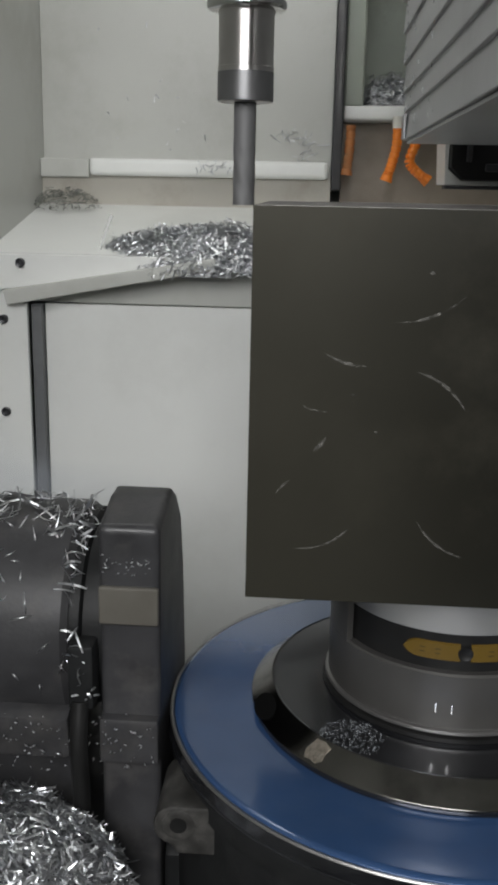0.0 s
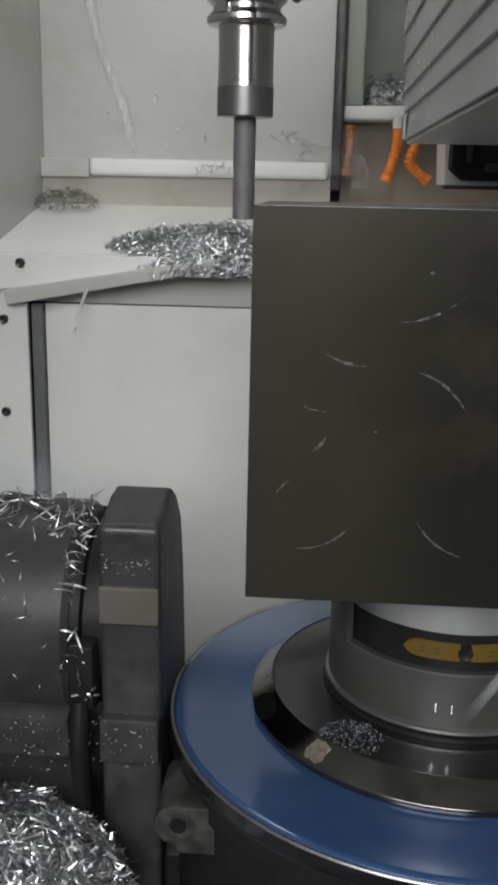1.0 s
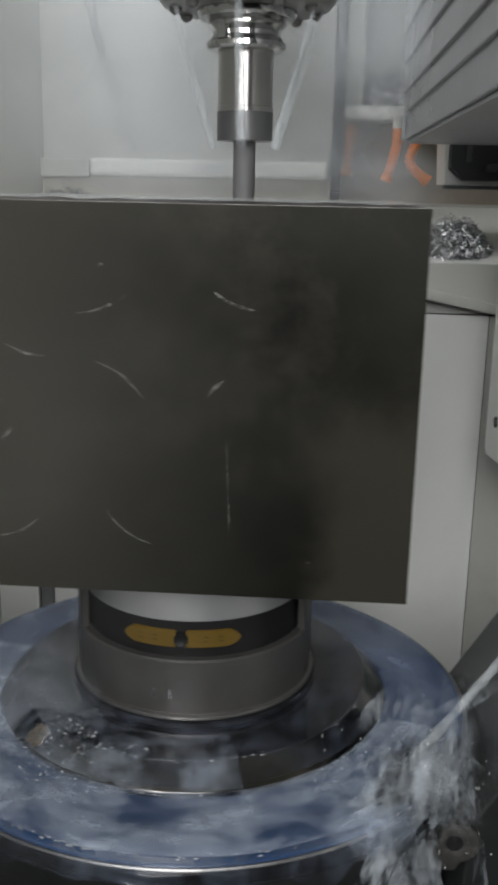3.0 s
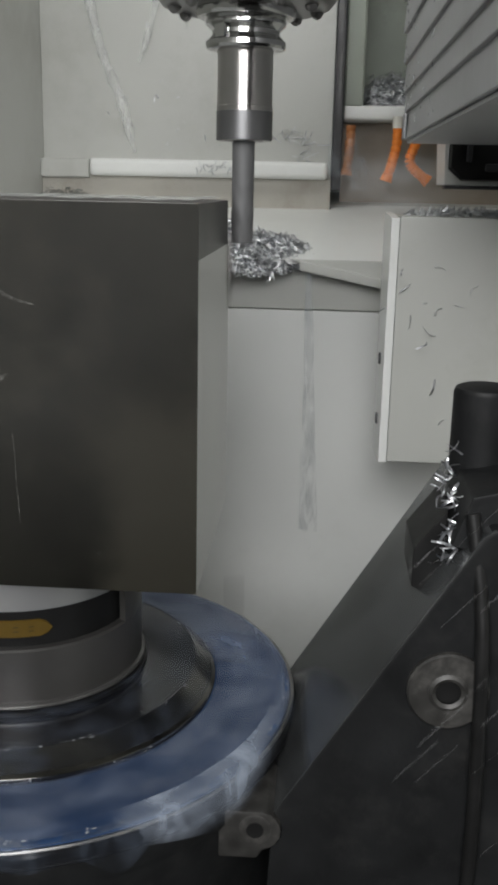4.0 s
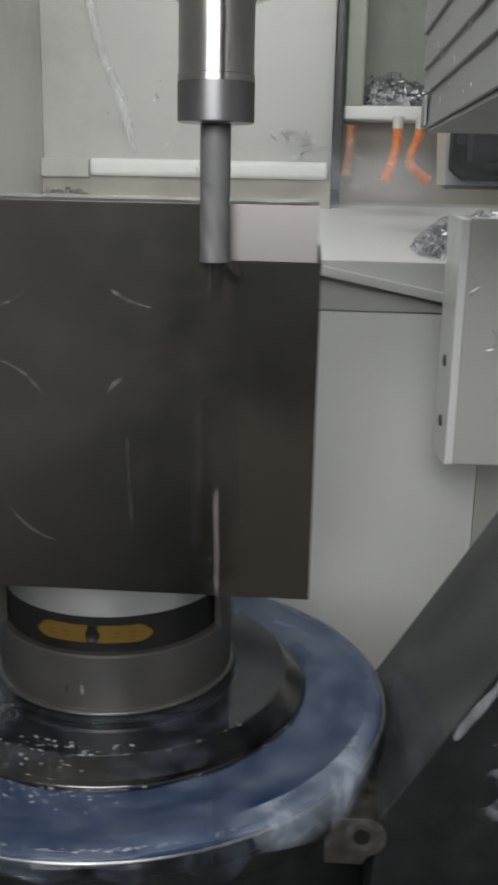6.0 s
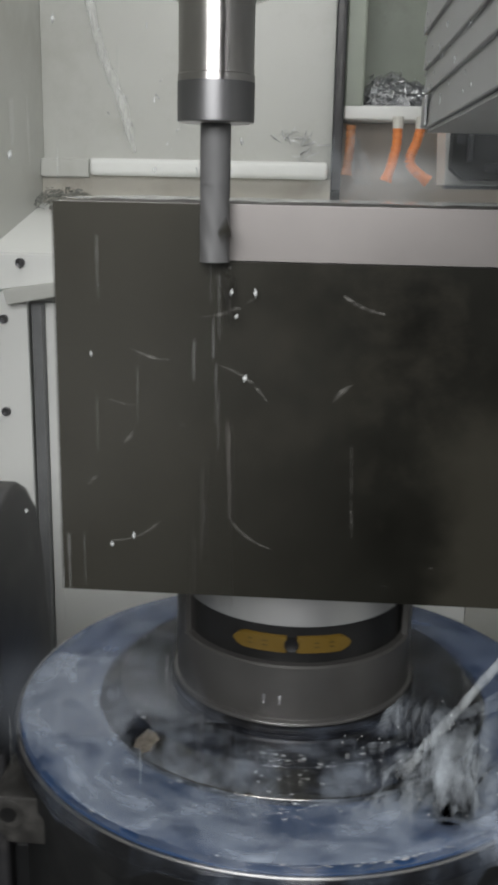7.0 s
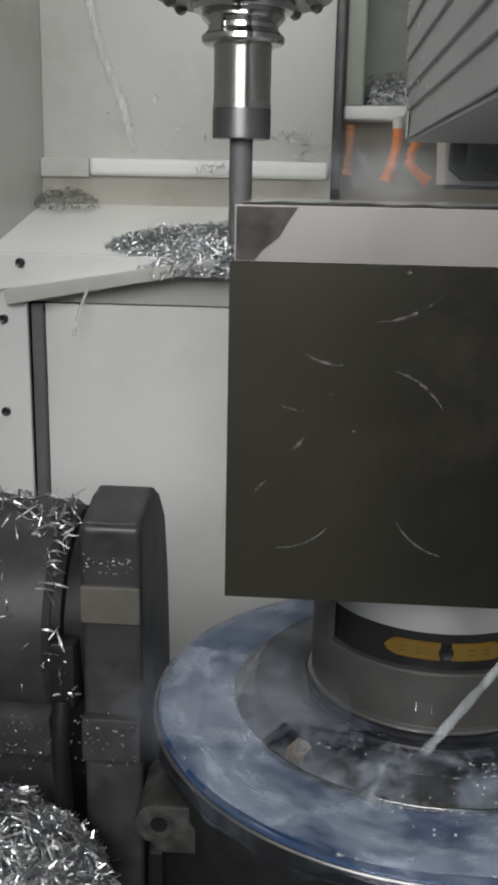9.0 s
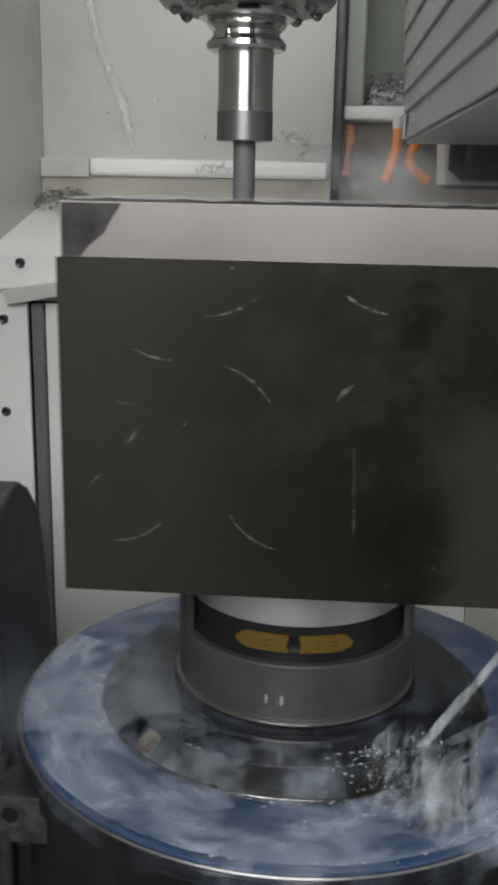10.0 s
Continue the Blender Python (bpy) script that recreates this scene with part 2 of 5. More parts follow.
def block_skin():
    """Sawn and oiled tool plate: dark olive-brown, paler towards one end, with a pale stained patch low at the other.
    """
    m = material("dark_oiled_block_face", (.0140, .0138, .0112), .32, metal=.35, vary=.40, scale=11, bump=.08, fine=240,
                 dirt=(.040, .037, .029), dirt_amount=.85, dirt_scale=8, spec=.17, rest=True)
    n, l = m.node_tree.nodes, m.node_tree.links
    bsdf = n["Principled BSDF"]
    co, wob, sep = n.new("ShaderNodeAttribute"), n.new("ShaderNodeTexNoise"), n.new("ShaderNodeSeparateXYZ")
    co.attribute_name = "rest"
    wob.inputs["Scale"].default_value, wob.inputs["Detail"].default_value = 11, 5
    l.new(co.outputs["Vector"], wob.inputs["Vector"])
    l.new(co.outputs["Vector"], sep.inputs[0])

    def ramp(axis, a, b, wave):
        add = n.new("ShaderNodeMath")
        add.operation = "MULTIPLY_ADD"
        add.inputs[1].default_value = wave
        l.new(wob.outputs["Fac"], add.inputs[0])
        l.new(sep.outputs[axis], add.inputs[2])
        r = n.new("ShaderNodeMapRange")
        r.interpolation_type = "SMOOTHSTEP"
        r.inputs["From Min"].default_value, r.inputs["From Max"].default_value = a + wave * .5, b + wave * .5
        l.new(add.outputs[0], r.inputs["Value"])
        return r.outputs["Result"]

    def blend(fac, colour, amount):
        mix, mul = n.new("ShaderNodeMixRGB"), n.new("ShaderNodeMath")
        mul.operation = "MULTIPLY"
        mul.inputs[1].default_value = amount
        l.new(fac, mul.inputs[0])
        l.new(mul.outputs[0], mix.inputs[0])
        old = bsdf.inputs["Base Color"].links[0].from_socket
        mix.inputs[2].default_value = (*colour, 1)
        l.new(old, mix.inputs[1])
        l.new(mix.outputs[0], bsdf.inputs["Base Color"])

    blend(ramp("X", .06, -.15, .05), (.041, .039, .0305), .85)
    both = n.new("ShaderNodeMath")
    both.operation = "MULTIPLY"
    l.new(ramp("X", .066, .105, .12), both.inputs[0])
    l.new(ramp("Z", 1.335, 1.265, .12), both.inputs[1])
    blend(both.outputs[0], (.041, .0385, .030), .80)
    return m


SKIN = block_skin()
SMEAR = wet("dried_coolant_smear", (.23, .222, .205), .0, .62, 260, rough=.5, edge=(.40, .72))


# ---- mesh helpers ----
def rest_places(me, offset=(0, 0, 0)):
    """Keeps where each corner lay in the uncut block, so that grain runs on from piece to piece."""
    at = me.attributes.new("rest", "FLOAT_VECTOR", "POINT")
    for i, v in enumerate(me.vertices):
        at.data[i].vector = v.co + Vector(offset)


def flat_faces(me, limit):
    """Shades large faces flat up to their bevels: each corner takes the area-weighted normal of its smooth neighbours."""
    faces = [(p.normal.copy(), p.area) for p in me.polygons]
    round_vert = [[] for _ in me.vertices]
    for p in me.polygons:
        for v in p.vertices:
            round_vert[v].append(p.index)
    out = [None] * len(me.loops)
    for p in me.polygons:
        n0 = faces[p.index][0]
        for li, v in zip(p.loop_indices, p.vertices):
            q = Vector((0, 0, 0))
            for f in round_vert[v]:
                n, a = faces[f]
                if n.dot(n0) > limit:
                    q += n * a
            out[li] = q.normalized() if q.length > 0 else n0
    me.normals_split_custom_set(out)


def finish(bm, name, mat, angle=35):
    bmesh.ops.recalc_face_normals(bm, faces=bm.faces)
    me = bpy.data.meshes.new(name)
    bm.to_mesh(me)
    bm.free()
    me.materials.append(mat)
    for p in me.polygons:
        p.use_smooth = True
    me.set_sharp_from_angle(angle=radians(angle))
    flat_faces(me, math.cos(radians(angle)))
    return me


def part(name, bm, mat, parent, label="", at=None):
    ob = new(name, finish(bm, name, mat))
    ob.parent = parent
    if at is not None:
        ob.matrix_basis = at
    return tagged(ob, label)


def thing(name, label, category, group="", kind="", at=None):
    ob = new(name)
    ob.empty_display_size = 0.02
    if at is not None:
        ob.matrix_basis = at
    return tagged(ob, label, category, group, kind)


def box(x0, x1, y0, y1, z0, z1, bevel=0.0, seg=2, bm=None):
    made = bm or bmesh.new()
    geo = bmesh.ops.create_cube(made, size=1, matrix=Matrix.Translation(((x0 + x1) / 2, (y0 + y1) / 2, (z0 + z1) / 2)) @ Matrix.Diagonal((x1 - x0, y1 - y0, z1 - z0, 1)))
    if bevel:
        es = {e for v in geo["verts"] for e in v.link_edges}
        bmesh.ops.bevel(made, geom=list(es), offset=bevel, segments=seg, affect="EDGES", profile=0.6)
    return made


def prism(points, axis, a, b, bevel=0.0, seg=2, bm=None):
    """A polygon of (u, v) drawn in the plane across axis ('x': u = y, v = z; 'y': u = x, v = z; 'z': u = x, v = y), from a to b."""
    made = bm or bmesh.new()
    place = {"x": lambda u, v, w: (w, u, v), "y": lambda u, v, w: (u, w, v), "z": lambda u, v, w: (u, v, w)}[axis]
    lo = [made.verts.new(place(u, v, a)) for u, v in points]
    hi = [made.verts.new(place(u, v, b)) for u, v in points]
    n = len(points)
    faces = [made.faces.new(lo), made.faces.new(hi[::-1])]
    faces += [made.faces.new((lo[i], lo[(i + 1) % n], hi[(i + 1) % n], hi[i])) for i in range(n)]
    bmesh.ops.recalc_face_normals(made, faces=faces)
    if bevel:
        bmesh.ops.bevel(made, geom=list({e for f in faces for e in f.edges}), offset=bevel, segments=seg, affect="EDGES", profile=0.6)
    return made


def lathe(profile, n=96, a0=0.0, a1=2 * math.pi, bm=None):
    """Turns (radius, z) rows about the z axis."""
    made = bm or bmesh.new()
    full = abs(a1 - a0 - 2 * math.pi) < 1e-6
    rings = []
    for k in range(n if full else n + 1):
        a = a0 + (a1 - a0) * k / n
        rings.append([made.verts.new((r * math.cos(a), r * math.sin(a), z)) for r, z in profile])
    m = len(profile)
    for k in range(n):
        p, q = rings[k], rings[(k + 1) % len(rings)]
        for i in range(m - 1):
            made.faces.new((p[i], q[i], q[i + 1], p[i + 1]))
    bmesh.ops.remove_doubles(made, verts=made.verts, dist=1e-6)
    if not full:
        made.faces.new(rings[0])
        made.faces.new(rings[-1][::-1])
    return made


def tube(points, radii, n=12, bm=None):
    """A round tube through the points, closed at both ends."""
    made = bm or bmesh.new()
    pts = [Vector(p) for p in points]
    rings = []
    for i, p in enumerate(pts):
        d = (pts[min(i + 1, len(pts) - 1)] - pts[max(i - 1, 0)]).normalized()
        u = d.cross(Vector((0.31, 0.9, 0.2))).normalized()
        v = d.cross(u)
        r = radii[i] if isinstance(radii, (list, tuple)) else radii
        rings.append([made.verts.new(p + r * (math.cos(2 * math.pi * k / n) * u + math.sin(2 * math.pi * k / n) * v)) for k in range(n)])
    for a, b in zip(rings, rings[1:]):
        for k in range(n):
            made.faces.new((a[k], a[(k + 1) % n], b[(k + 1) % n], b[k]))
    made.faces.new(rings[0])
    made.faces.new(rings[-1][::-1])
    return made


def bend(points, steps=6):
    """A smooth line through the points."""
    pts = [Vector(p) for p in points]
    out = []
    for i in range(len(pts) - 1):
        a, b, c, d = pts[max(i - 1, 0)], pts[i], pts[i + 1], pts[min(i + 2, len(pts) - 1)]
        for k in range(steps):
            t = k / steps
            out.append(0.5 * ((2 * b) + (c - a) * t + (2 * a - 5 * b + 4 * c - d) * t * t + (3 * b - a - 3 * c + d) * t ** 3))
    return out + [pts[-1]]


def ribbons(count, place, rng, size=(.006, .02), wide=(.0004, .0013), metal=None):
    """Curled slivers of swarf. place(rng) gives each one's middle, and which way is out."""
    vs, fs = [], []
    for _ in range(count):
        c, up = place(rng)
        c, up = Vector(c), Vector(up).normalized()
        d = Vector((rng.gauss(0, 1), rng.gauss(0, 1), rng.gauss(0, 1)))
        d = (d - d.dot(up) * up * 0.88).normalized()
        side = d.cross(up + Vector((rng.gauss(0, .6), rng.gauss(0, .6), rng.gauss(0, .6)))).normalized()
        nrm = d.cross(side)
        ln, w, curl, twist = rng.uniform(*size), rng.uniform(*wide), rng.uniform(-1.6, 1.6), rng.uniform(-1.3, 1.3)
        base, seg = len(vs), 4
        for k in range(seg + 1):
            s = k / seg - .5
            p = c + d * (ln * s) + nrm * (ln * curl * (s * s - .08))
            a = twist * s
            wv = (side * math.cos(a) + nrm * math.sin(a)) * (w * (1 - 1.3 * s * s))
            vs += [p - wv, p + wv]
        fs += [(base + 2 * k, base + 2 * k + 1, base + 2 * k + 3, base + 2 * k + 2) for k in range(seg)]
    me = bpy.data.meshes.new("swarf")
    me.from_pydata([tuple(v) for v in vs], [], fs)
    me.materials.append(metal or CHIP)
    return me


def swarf_heap(name, label, at, rx, ry, h, count, seed, core=True, size=(.007, .022), metal=None):
    """A heap of loose swarf: slivers over a low uneven mound."""
    rng = random.Random(seed)
    heap = thing(name, label, "metal chips", kind="stuff", at=at)

    def mound(u, v):
        q = max(0, 1 - u * u - v * v)
        return h * q ** .6 * (.8 + .35 * noise.noise(Vector((u * 2.3 + seed, v * 2.3, .5))))

    def place(r):
        while True:
            u, v = r.uniform(-1, 1), r.uniform(-1, 1)
            if u * u + v * v < 1:
                break
        return (u * rx, v * ry, mound(u, v) * r.uniform(.75, 1.12) + .001), (u * .8, v * .8, 1)

    ob = new("swarf", ribbons(count, place, rng, size, metal=metal))
    ob.parent = heap
    if core:
        bm = bmesh.new()
        n = 22
        grid = [[bm.verts.new((rx * .93 * (2 * i / n - 1), ry * .93 * (2 * j / n - 1), mound(2 * i / n - 1, 2 * j / n - 1) * .85 - .002)) for j in range(n + 1)] for i in range(n + 1)]
        for i in range(n):
            for j in range(n):
                if (2 * (i + .5) / n - 1) ** 2 + (2 * (j + .5) / n - 1) ** 2 < 1:
                    bm.faces.new((grid[i][j], grid[i + 1][j], grid[i + 1][j + 1], grid[i][j + 1]))
        for v in [v for v in bm.verts if not v.link_faces]:
            bm.verts.remove(v)
        part("packed_swarf", bm, CHIP_DULL, heap)
    return heap


def swarf_string(name, label, points, spread, count, seed, size=(.008, .022)):
    """Slivers of swarf caught along a line."""
    rng = random.Random(seed)
    pts = bend(points, 8)
    st = thing(name, label, "metal chips", kind="stuff")

    def place(r):
        c = pts[min(int(r.random() * len(pts)), len(pts) - 1)]
        return c + Vector((r.gauss(0, spread), r.gauss(0, spread * .5) - .002, r.gauss(0, spread))), (r.gauss(0, .4), -1, r.gauss(0, .6))

    ob = new("swarf", ribbons(count, place, rng, size, (.0004, .0011)))
    ob.parent = st
    return st


def bolt(parent, x, y, z, r=.006, name="bolt"):
    """A socket-head bolt facing the front."""
    bm = lathe([(0, 0), (r * .45, 0), (r * .45, .003), (r * .85, .004), (r, .003), (r, -.004), (0, -.004)], 20)
    return part(name, bm, BOLT, parent, at=pose(x, y, z, 90, 0, 0))


# ---- the machine's enclosure ----
def enclosure():
    back = tagged(new("wall_back", finish(box(-.4466, .0175, 1.60, 1.64, 1.30, 2.2, .002), "wall_back", WHITE)), "cream painted sheet-metal back wall, specked with swarf", "wall", kind="structure")
    left = tagged(new("wall_left", finish(box(-.487, -.4466, -.35, 1.64, .5, 2.2, .002), "wall_left", WHITE)), "cream painted side wall of the machine cabin", "wall", kind="structure")
    # right wall and roof lie out of view, added to close the cabin
    tagged(new("wall_right", finish(box(.95, .99, -.35, 2.0, .5, 2.2), "wall_right", WHITE)), "cream painted side wall of the machine cabin", "wall", kind="structure")
    tagged(new("wall_far", finish(box(-.487, .99, 1.96, 2.0, .5, 2.2), "wall_far", GREEN_GREY)), "grey-green rear sheet behind the opening", "wall", kind="structure")
    tagged(new("ceiling", finish(box(-.487, .99, -.35, 2.0, 2.2, 2.24), "ceiling", WHITE)), "painted cabin roof, out of view", "ceiling", kind="structure")
    tagged(new("floor", finish(box(-.487, .99, -.35, 2.0, .46, .5), "floor", CAST_DARK)), "dark chip pan below the table", "floor", kind="structure")
    # unseen workshop shell round the open door, added dark for the block's reflections
    bm = bmesh.new()
    for b in ((-3, 3, -3.1, -3, -.1, 3), (-3.1, -3, -3.1, -.35, -.1, 3), (3, 3.1, -3.1, -.35, -.1, 3), (-3, 3, -3.1, -.35, 3, 3.1), (-3, 3, -3.1, -.35, -.2, -.1)):
        box(*b, bm=bm)
    tagged(new("wall_shop_shell", finish(bm, "wall_shop_shell", SHELL_DARK)), "unseen dark shell that stands for the workshop beyond the open cabin door", "wall", kind="structure")
    # unseen machine front; its opening cuts the shop light's reach
    bm = bmesh.new()
    for b in ((-3, -.487, -.39, -.35, -.1, 3), (.99, 3, -.39, -.35, -.1, 3), (-.487, .99, -.39, -.35, 2.2, 3), (-.487, .99, -.39, -.35, -.1, .75)):
        box(*b, bm=bm)
    tagged(new("wall_front", finish(bm, "wall_front", SHELL_DARK)), "unseen machine front whose door opening bounds the shop light", "wall", kind="structure")

    # rounded ledge along the foot of the back wall
    ledge = thing("wall_ledge", "cream rounded ledge along the foot of the back wall", "ledge", kind="structure")
    part("ledge_bar", box(-.365, .012, 1.565, 1.605, 1.4640, 1.4905, .008, 4), WHITE_PANEL, ledge)
    part("ledge_end", box(-.4466, -.367, 1.575, 1.605, 1.4600, 1.4895, .004, 3), WHITE, ledge)
    part("ledge_foot", box(-.4466, .0175, 1.585, 1.61, 1.41, 1.466, .002), TAN, ledge, "stained strip under the ledge")

    # sloping shelf
    shelf = thing("chip_shelf", "cream sloping sheet-metal shelf with wet dirt", "shelf", kind="structure")
    part("shelf_plate", prism([(1.30, 1.359), (1.62, 1.426), (1.62, 1.420), (1.30, 1.353)], "x", -.4466, .95, .0), WHITE_PANEL, shelf)
    part("recess_floor", prism([(1.621, 1.4262), (1.80, 1.445), (1.80, 1.438), (1.621, 1.420)], "x", .0180, .95), WHITE, shelf)

    # apron below the shelf, with its folded lips
    apron = thing("front_apron", "cream folded apron plate bolted under the shelf", "panel", kind="structure")
    # left gusset and panel take the brighter enamel, right ones the duller
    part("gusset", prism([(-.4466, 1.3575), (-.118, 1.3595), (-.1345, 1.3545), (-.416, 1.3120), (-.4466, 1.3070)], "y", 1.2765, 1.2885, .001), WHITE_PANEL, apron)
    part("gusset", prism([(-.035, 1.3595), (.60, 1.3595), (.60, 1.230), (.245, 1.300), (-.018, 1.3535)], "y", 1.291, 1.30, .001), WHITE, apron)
    part("lip", prism([(-.416, 1.3115), (-.1320, 1.3600), (-.1310, 1.3440), (-.411, 1.2915)], "y", 1.266, 1.276, .002), WHITE, apron)
    part("lip", prism([(-.022, 1.3590), (.2430, 1.3070), (.2430, 1.2940), (-.022, 1.3460)], "y", 1.280, 1.2905, .002), WHITE, apron)
    part("upper_strip", box(-.388, .60, 1.322, 1.33, 1.291, 1.353, .001), WHITE, apron)
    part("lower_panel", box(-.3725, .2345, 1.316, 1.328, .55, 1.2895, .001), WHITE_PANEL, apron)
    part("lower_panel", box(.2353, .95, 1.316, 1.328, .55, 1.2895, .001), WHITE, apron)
    part("side_post", prism([(-.4466, 1.330), (-.3902, 1.330), (-.3885, .55), (-.4466, .55)], "y", 1.289, 1.2985, .002), WHITE_PANEL, apron)
    # the shaded gap beside the post is put in as a dark strip
    part("gap_strip", box(-.3880, -.3735, 1.300, 1.318, .55, 1.289, .002), GAP_SHADE, apron, "grey strip that stands for the dark gap")
    for x, y, z in ((-.3925, 1.2745, 1.3473), (-.4225, 1.287, 1.2699), (-.4245, 1.287, 1.1407)):
        bolt(apron, x, y, z, .0062)

    # recess at the end of the back wall
    jamb = thing("recess_jamb", "dark edged jamb and grey-green post of the recess", "frame", kind="structure")
    # the dark gap where the wall ends is put in as this strip
    part("dark_edge", box(.0180, .0330, 1.575, 1.66, 1.448, 2.2, .003), CAST, jamb, "dark strip in the gap at the wall's end")
    part("post", box(.0335, .0640, 1.60, 1.70, 1.575, 2.2, .006, 3), GREEN_GREY, jamb)
    recess = thing("recess_shelf", "cream ledge over a stained brown panel", "shelf", kind="structure")
    part("ledge", box(.0335, .60, 1.60, 1.80, 1.5560, 1.578, .005, 3), WHITE_PANEL, recess)
    part("panel", box(.0335, .60, 1.66, 1.68, 1.424, 1.5555, .002), BROWN, recess)
    part("back_sheet", box(.0650, .60, 1.80, 1.82, 1.579, 2.2, .002), GREEN_GREY, recess)
    return back


# ---- hoses and the plug behind ----
def coolant_hose(points, at_top, plastic=None):
    hose = thing("coolant_hose", "orange segmented coolant hose with a pale fitting", "hose", group="coolant hoses")
    pts = bend(points, 3)
    for a, b in zip(pts, pts[1:]):
        part("segment", tube([a, a.lerp(b, .25), a.lerp(b, .75), b], [.0066, .0076, .0076, .0064], 14), plastic or ORANGE, hose)
    d = (pts[-1] - pts[-2]).normalized()
    part("nozzle", tube([pts[-1], pts[-1] + d * .010], [.0078, .0098], 14), plastic or ORANGE, hose)
    if at_top:
        part("fitting", tube([Vector(points[0]) + Vector((0, 0, .016)), Vector(points[0]) - Vector((0, 0, .001))], .0082, 14), SOCK, hose, "pale plastic fitting")
    return hose


def back_fittings():
    coolant_hose([(.1140, 1.53, 1.541), (.1135, 1.53, 1.515), (.1080, 1.53, 1.490), (.1030, 1.53, 1.473)], True)
    coolant_hose([(.1480, 1.53, 1.541), (.1430, 1.53, 1.520), (.1340, 1.53, 1.496), (.1400, 1.53, 1.483), (.1560, 1.53, 1.470)], True)
    # this hose's hazy, blurred look is put into a duller orange
    coolant_hose([(.0455, 1.58, 1.547), (.0450, 1.58, 1.515), (.0420, 1.58, 1.482)], False, ORANGE_DULL)
    plug = thing("cable_plug", "black moulded plug on a cream bracket", "connector")
    part("shell", prism([(.1705, 1.535), (.30, 1.535), (.30, 1.4655), (.1880, 1.4655), (.1705, 1.480)], "y", 1.33, 1.42, .003), BLACK, plug)
    part("ridge", box(.190, .197, 1.322, 1.331, 1.488, 1.530, .002), BOLT, plug)
    part("ridge", box(.215, .250, 1.320, 1.331, 1.476, 1.486, .003), BOLT, plug)
    part("cap", tube([(.182, 1.331, 1.516), (.182, 1.324, 1.516)], .006, 14), BOLT, plug)
    part("bracket", prism([(.162, 1.545), (.1695, 1.545), (.1695, 1.479), (.1875, 1.4645), (.40, 1.4645), (.40, 1.459), (.166, 1.459)], "y", 1.345, 1.44, .001), WHITE_PANEL, plug, "cream sheet bracket")
    part("rail", box(.165, .40, 1.335, 1.36, 1.4535, 1.4585, .001), BOLT, plug)


# ---- telescopic cover beside the spindle ----
def slide_cover():
    cover = thing("slide_cover", "grey stepped sheet-metal slide cover beside the spindle", "machine cover")
    edges = [1.5060, 1.5360, 1.5580, 1.5890, 1.6220, 1.6560, 1.69, 1.73, 1.78, 2.19]
    y0, y1 = .56, 1.197
    for i, (a, b) in enumerate(zip(edges, edges[1:])):
        x = .0965 - .0017 * i
        part("plate", prism([(x, a + .0012), (x + .0020, b + .003), (.70, b + .003), (.70, a + .0012)], "y", y0, y1 + .0004 * i, .0008, 1), COVER, cover)
    part("underside", box(.100, .70, y0 + .01, y1 - .004, 1.5035, 1.5068, .001), COVER, cover)
    part("end_strip", box(.0935, .0962, y1 - .030, y1 - .001, 1.508, 1.535, .001), COVER, cover)
    rng = random.Random(87)
    bm = bmesh.new()
    for _ in range(60):
        y, z = 1.19 - .30 * rng.random() ** 1.6, rng.uniform(1.512, 1.66)
        x = .0965 - .0017 * sum(z > e for e in edges[1:]) - .0003
        bmesh.ops.create_icosphere(bm, subdivisions=1, radius=rng.uniform(.0006, .0018), matrix=Matrix.Translation((x, y, z)) @ Matrix.Diagonal((.5, .8, rng.uniform(.9, 2.4), 1)))
    tagged(part("water_bead", bm, BEAD, cover, "clinging coolant drops"), kind="stuff")
    return cover


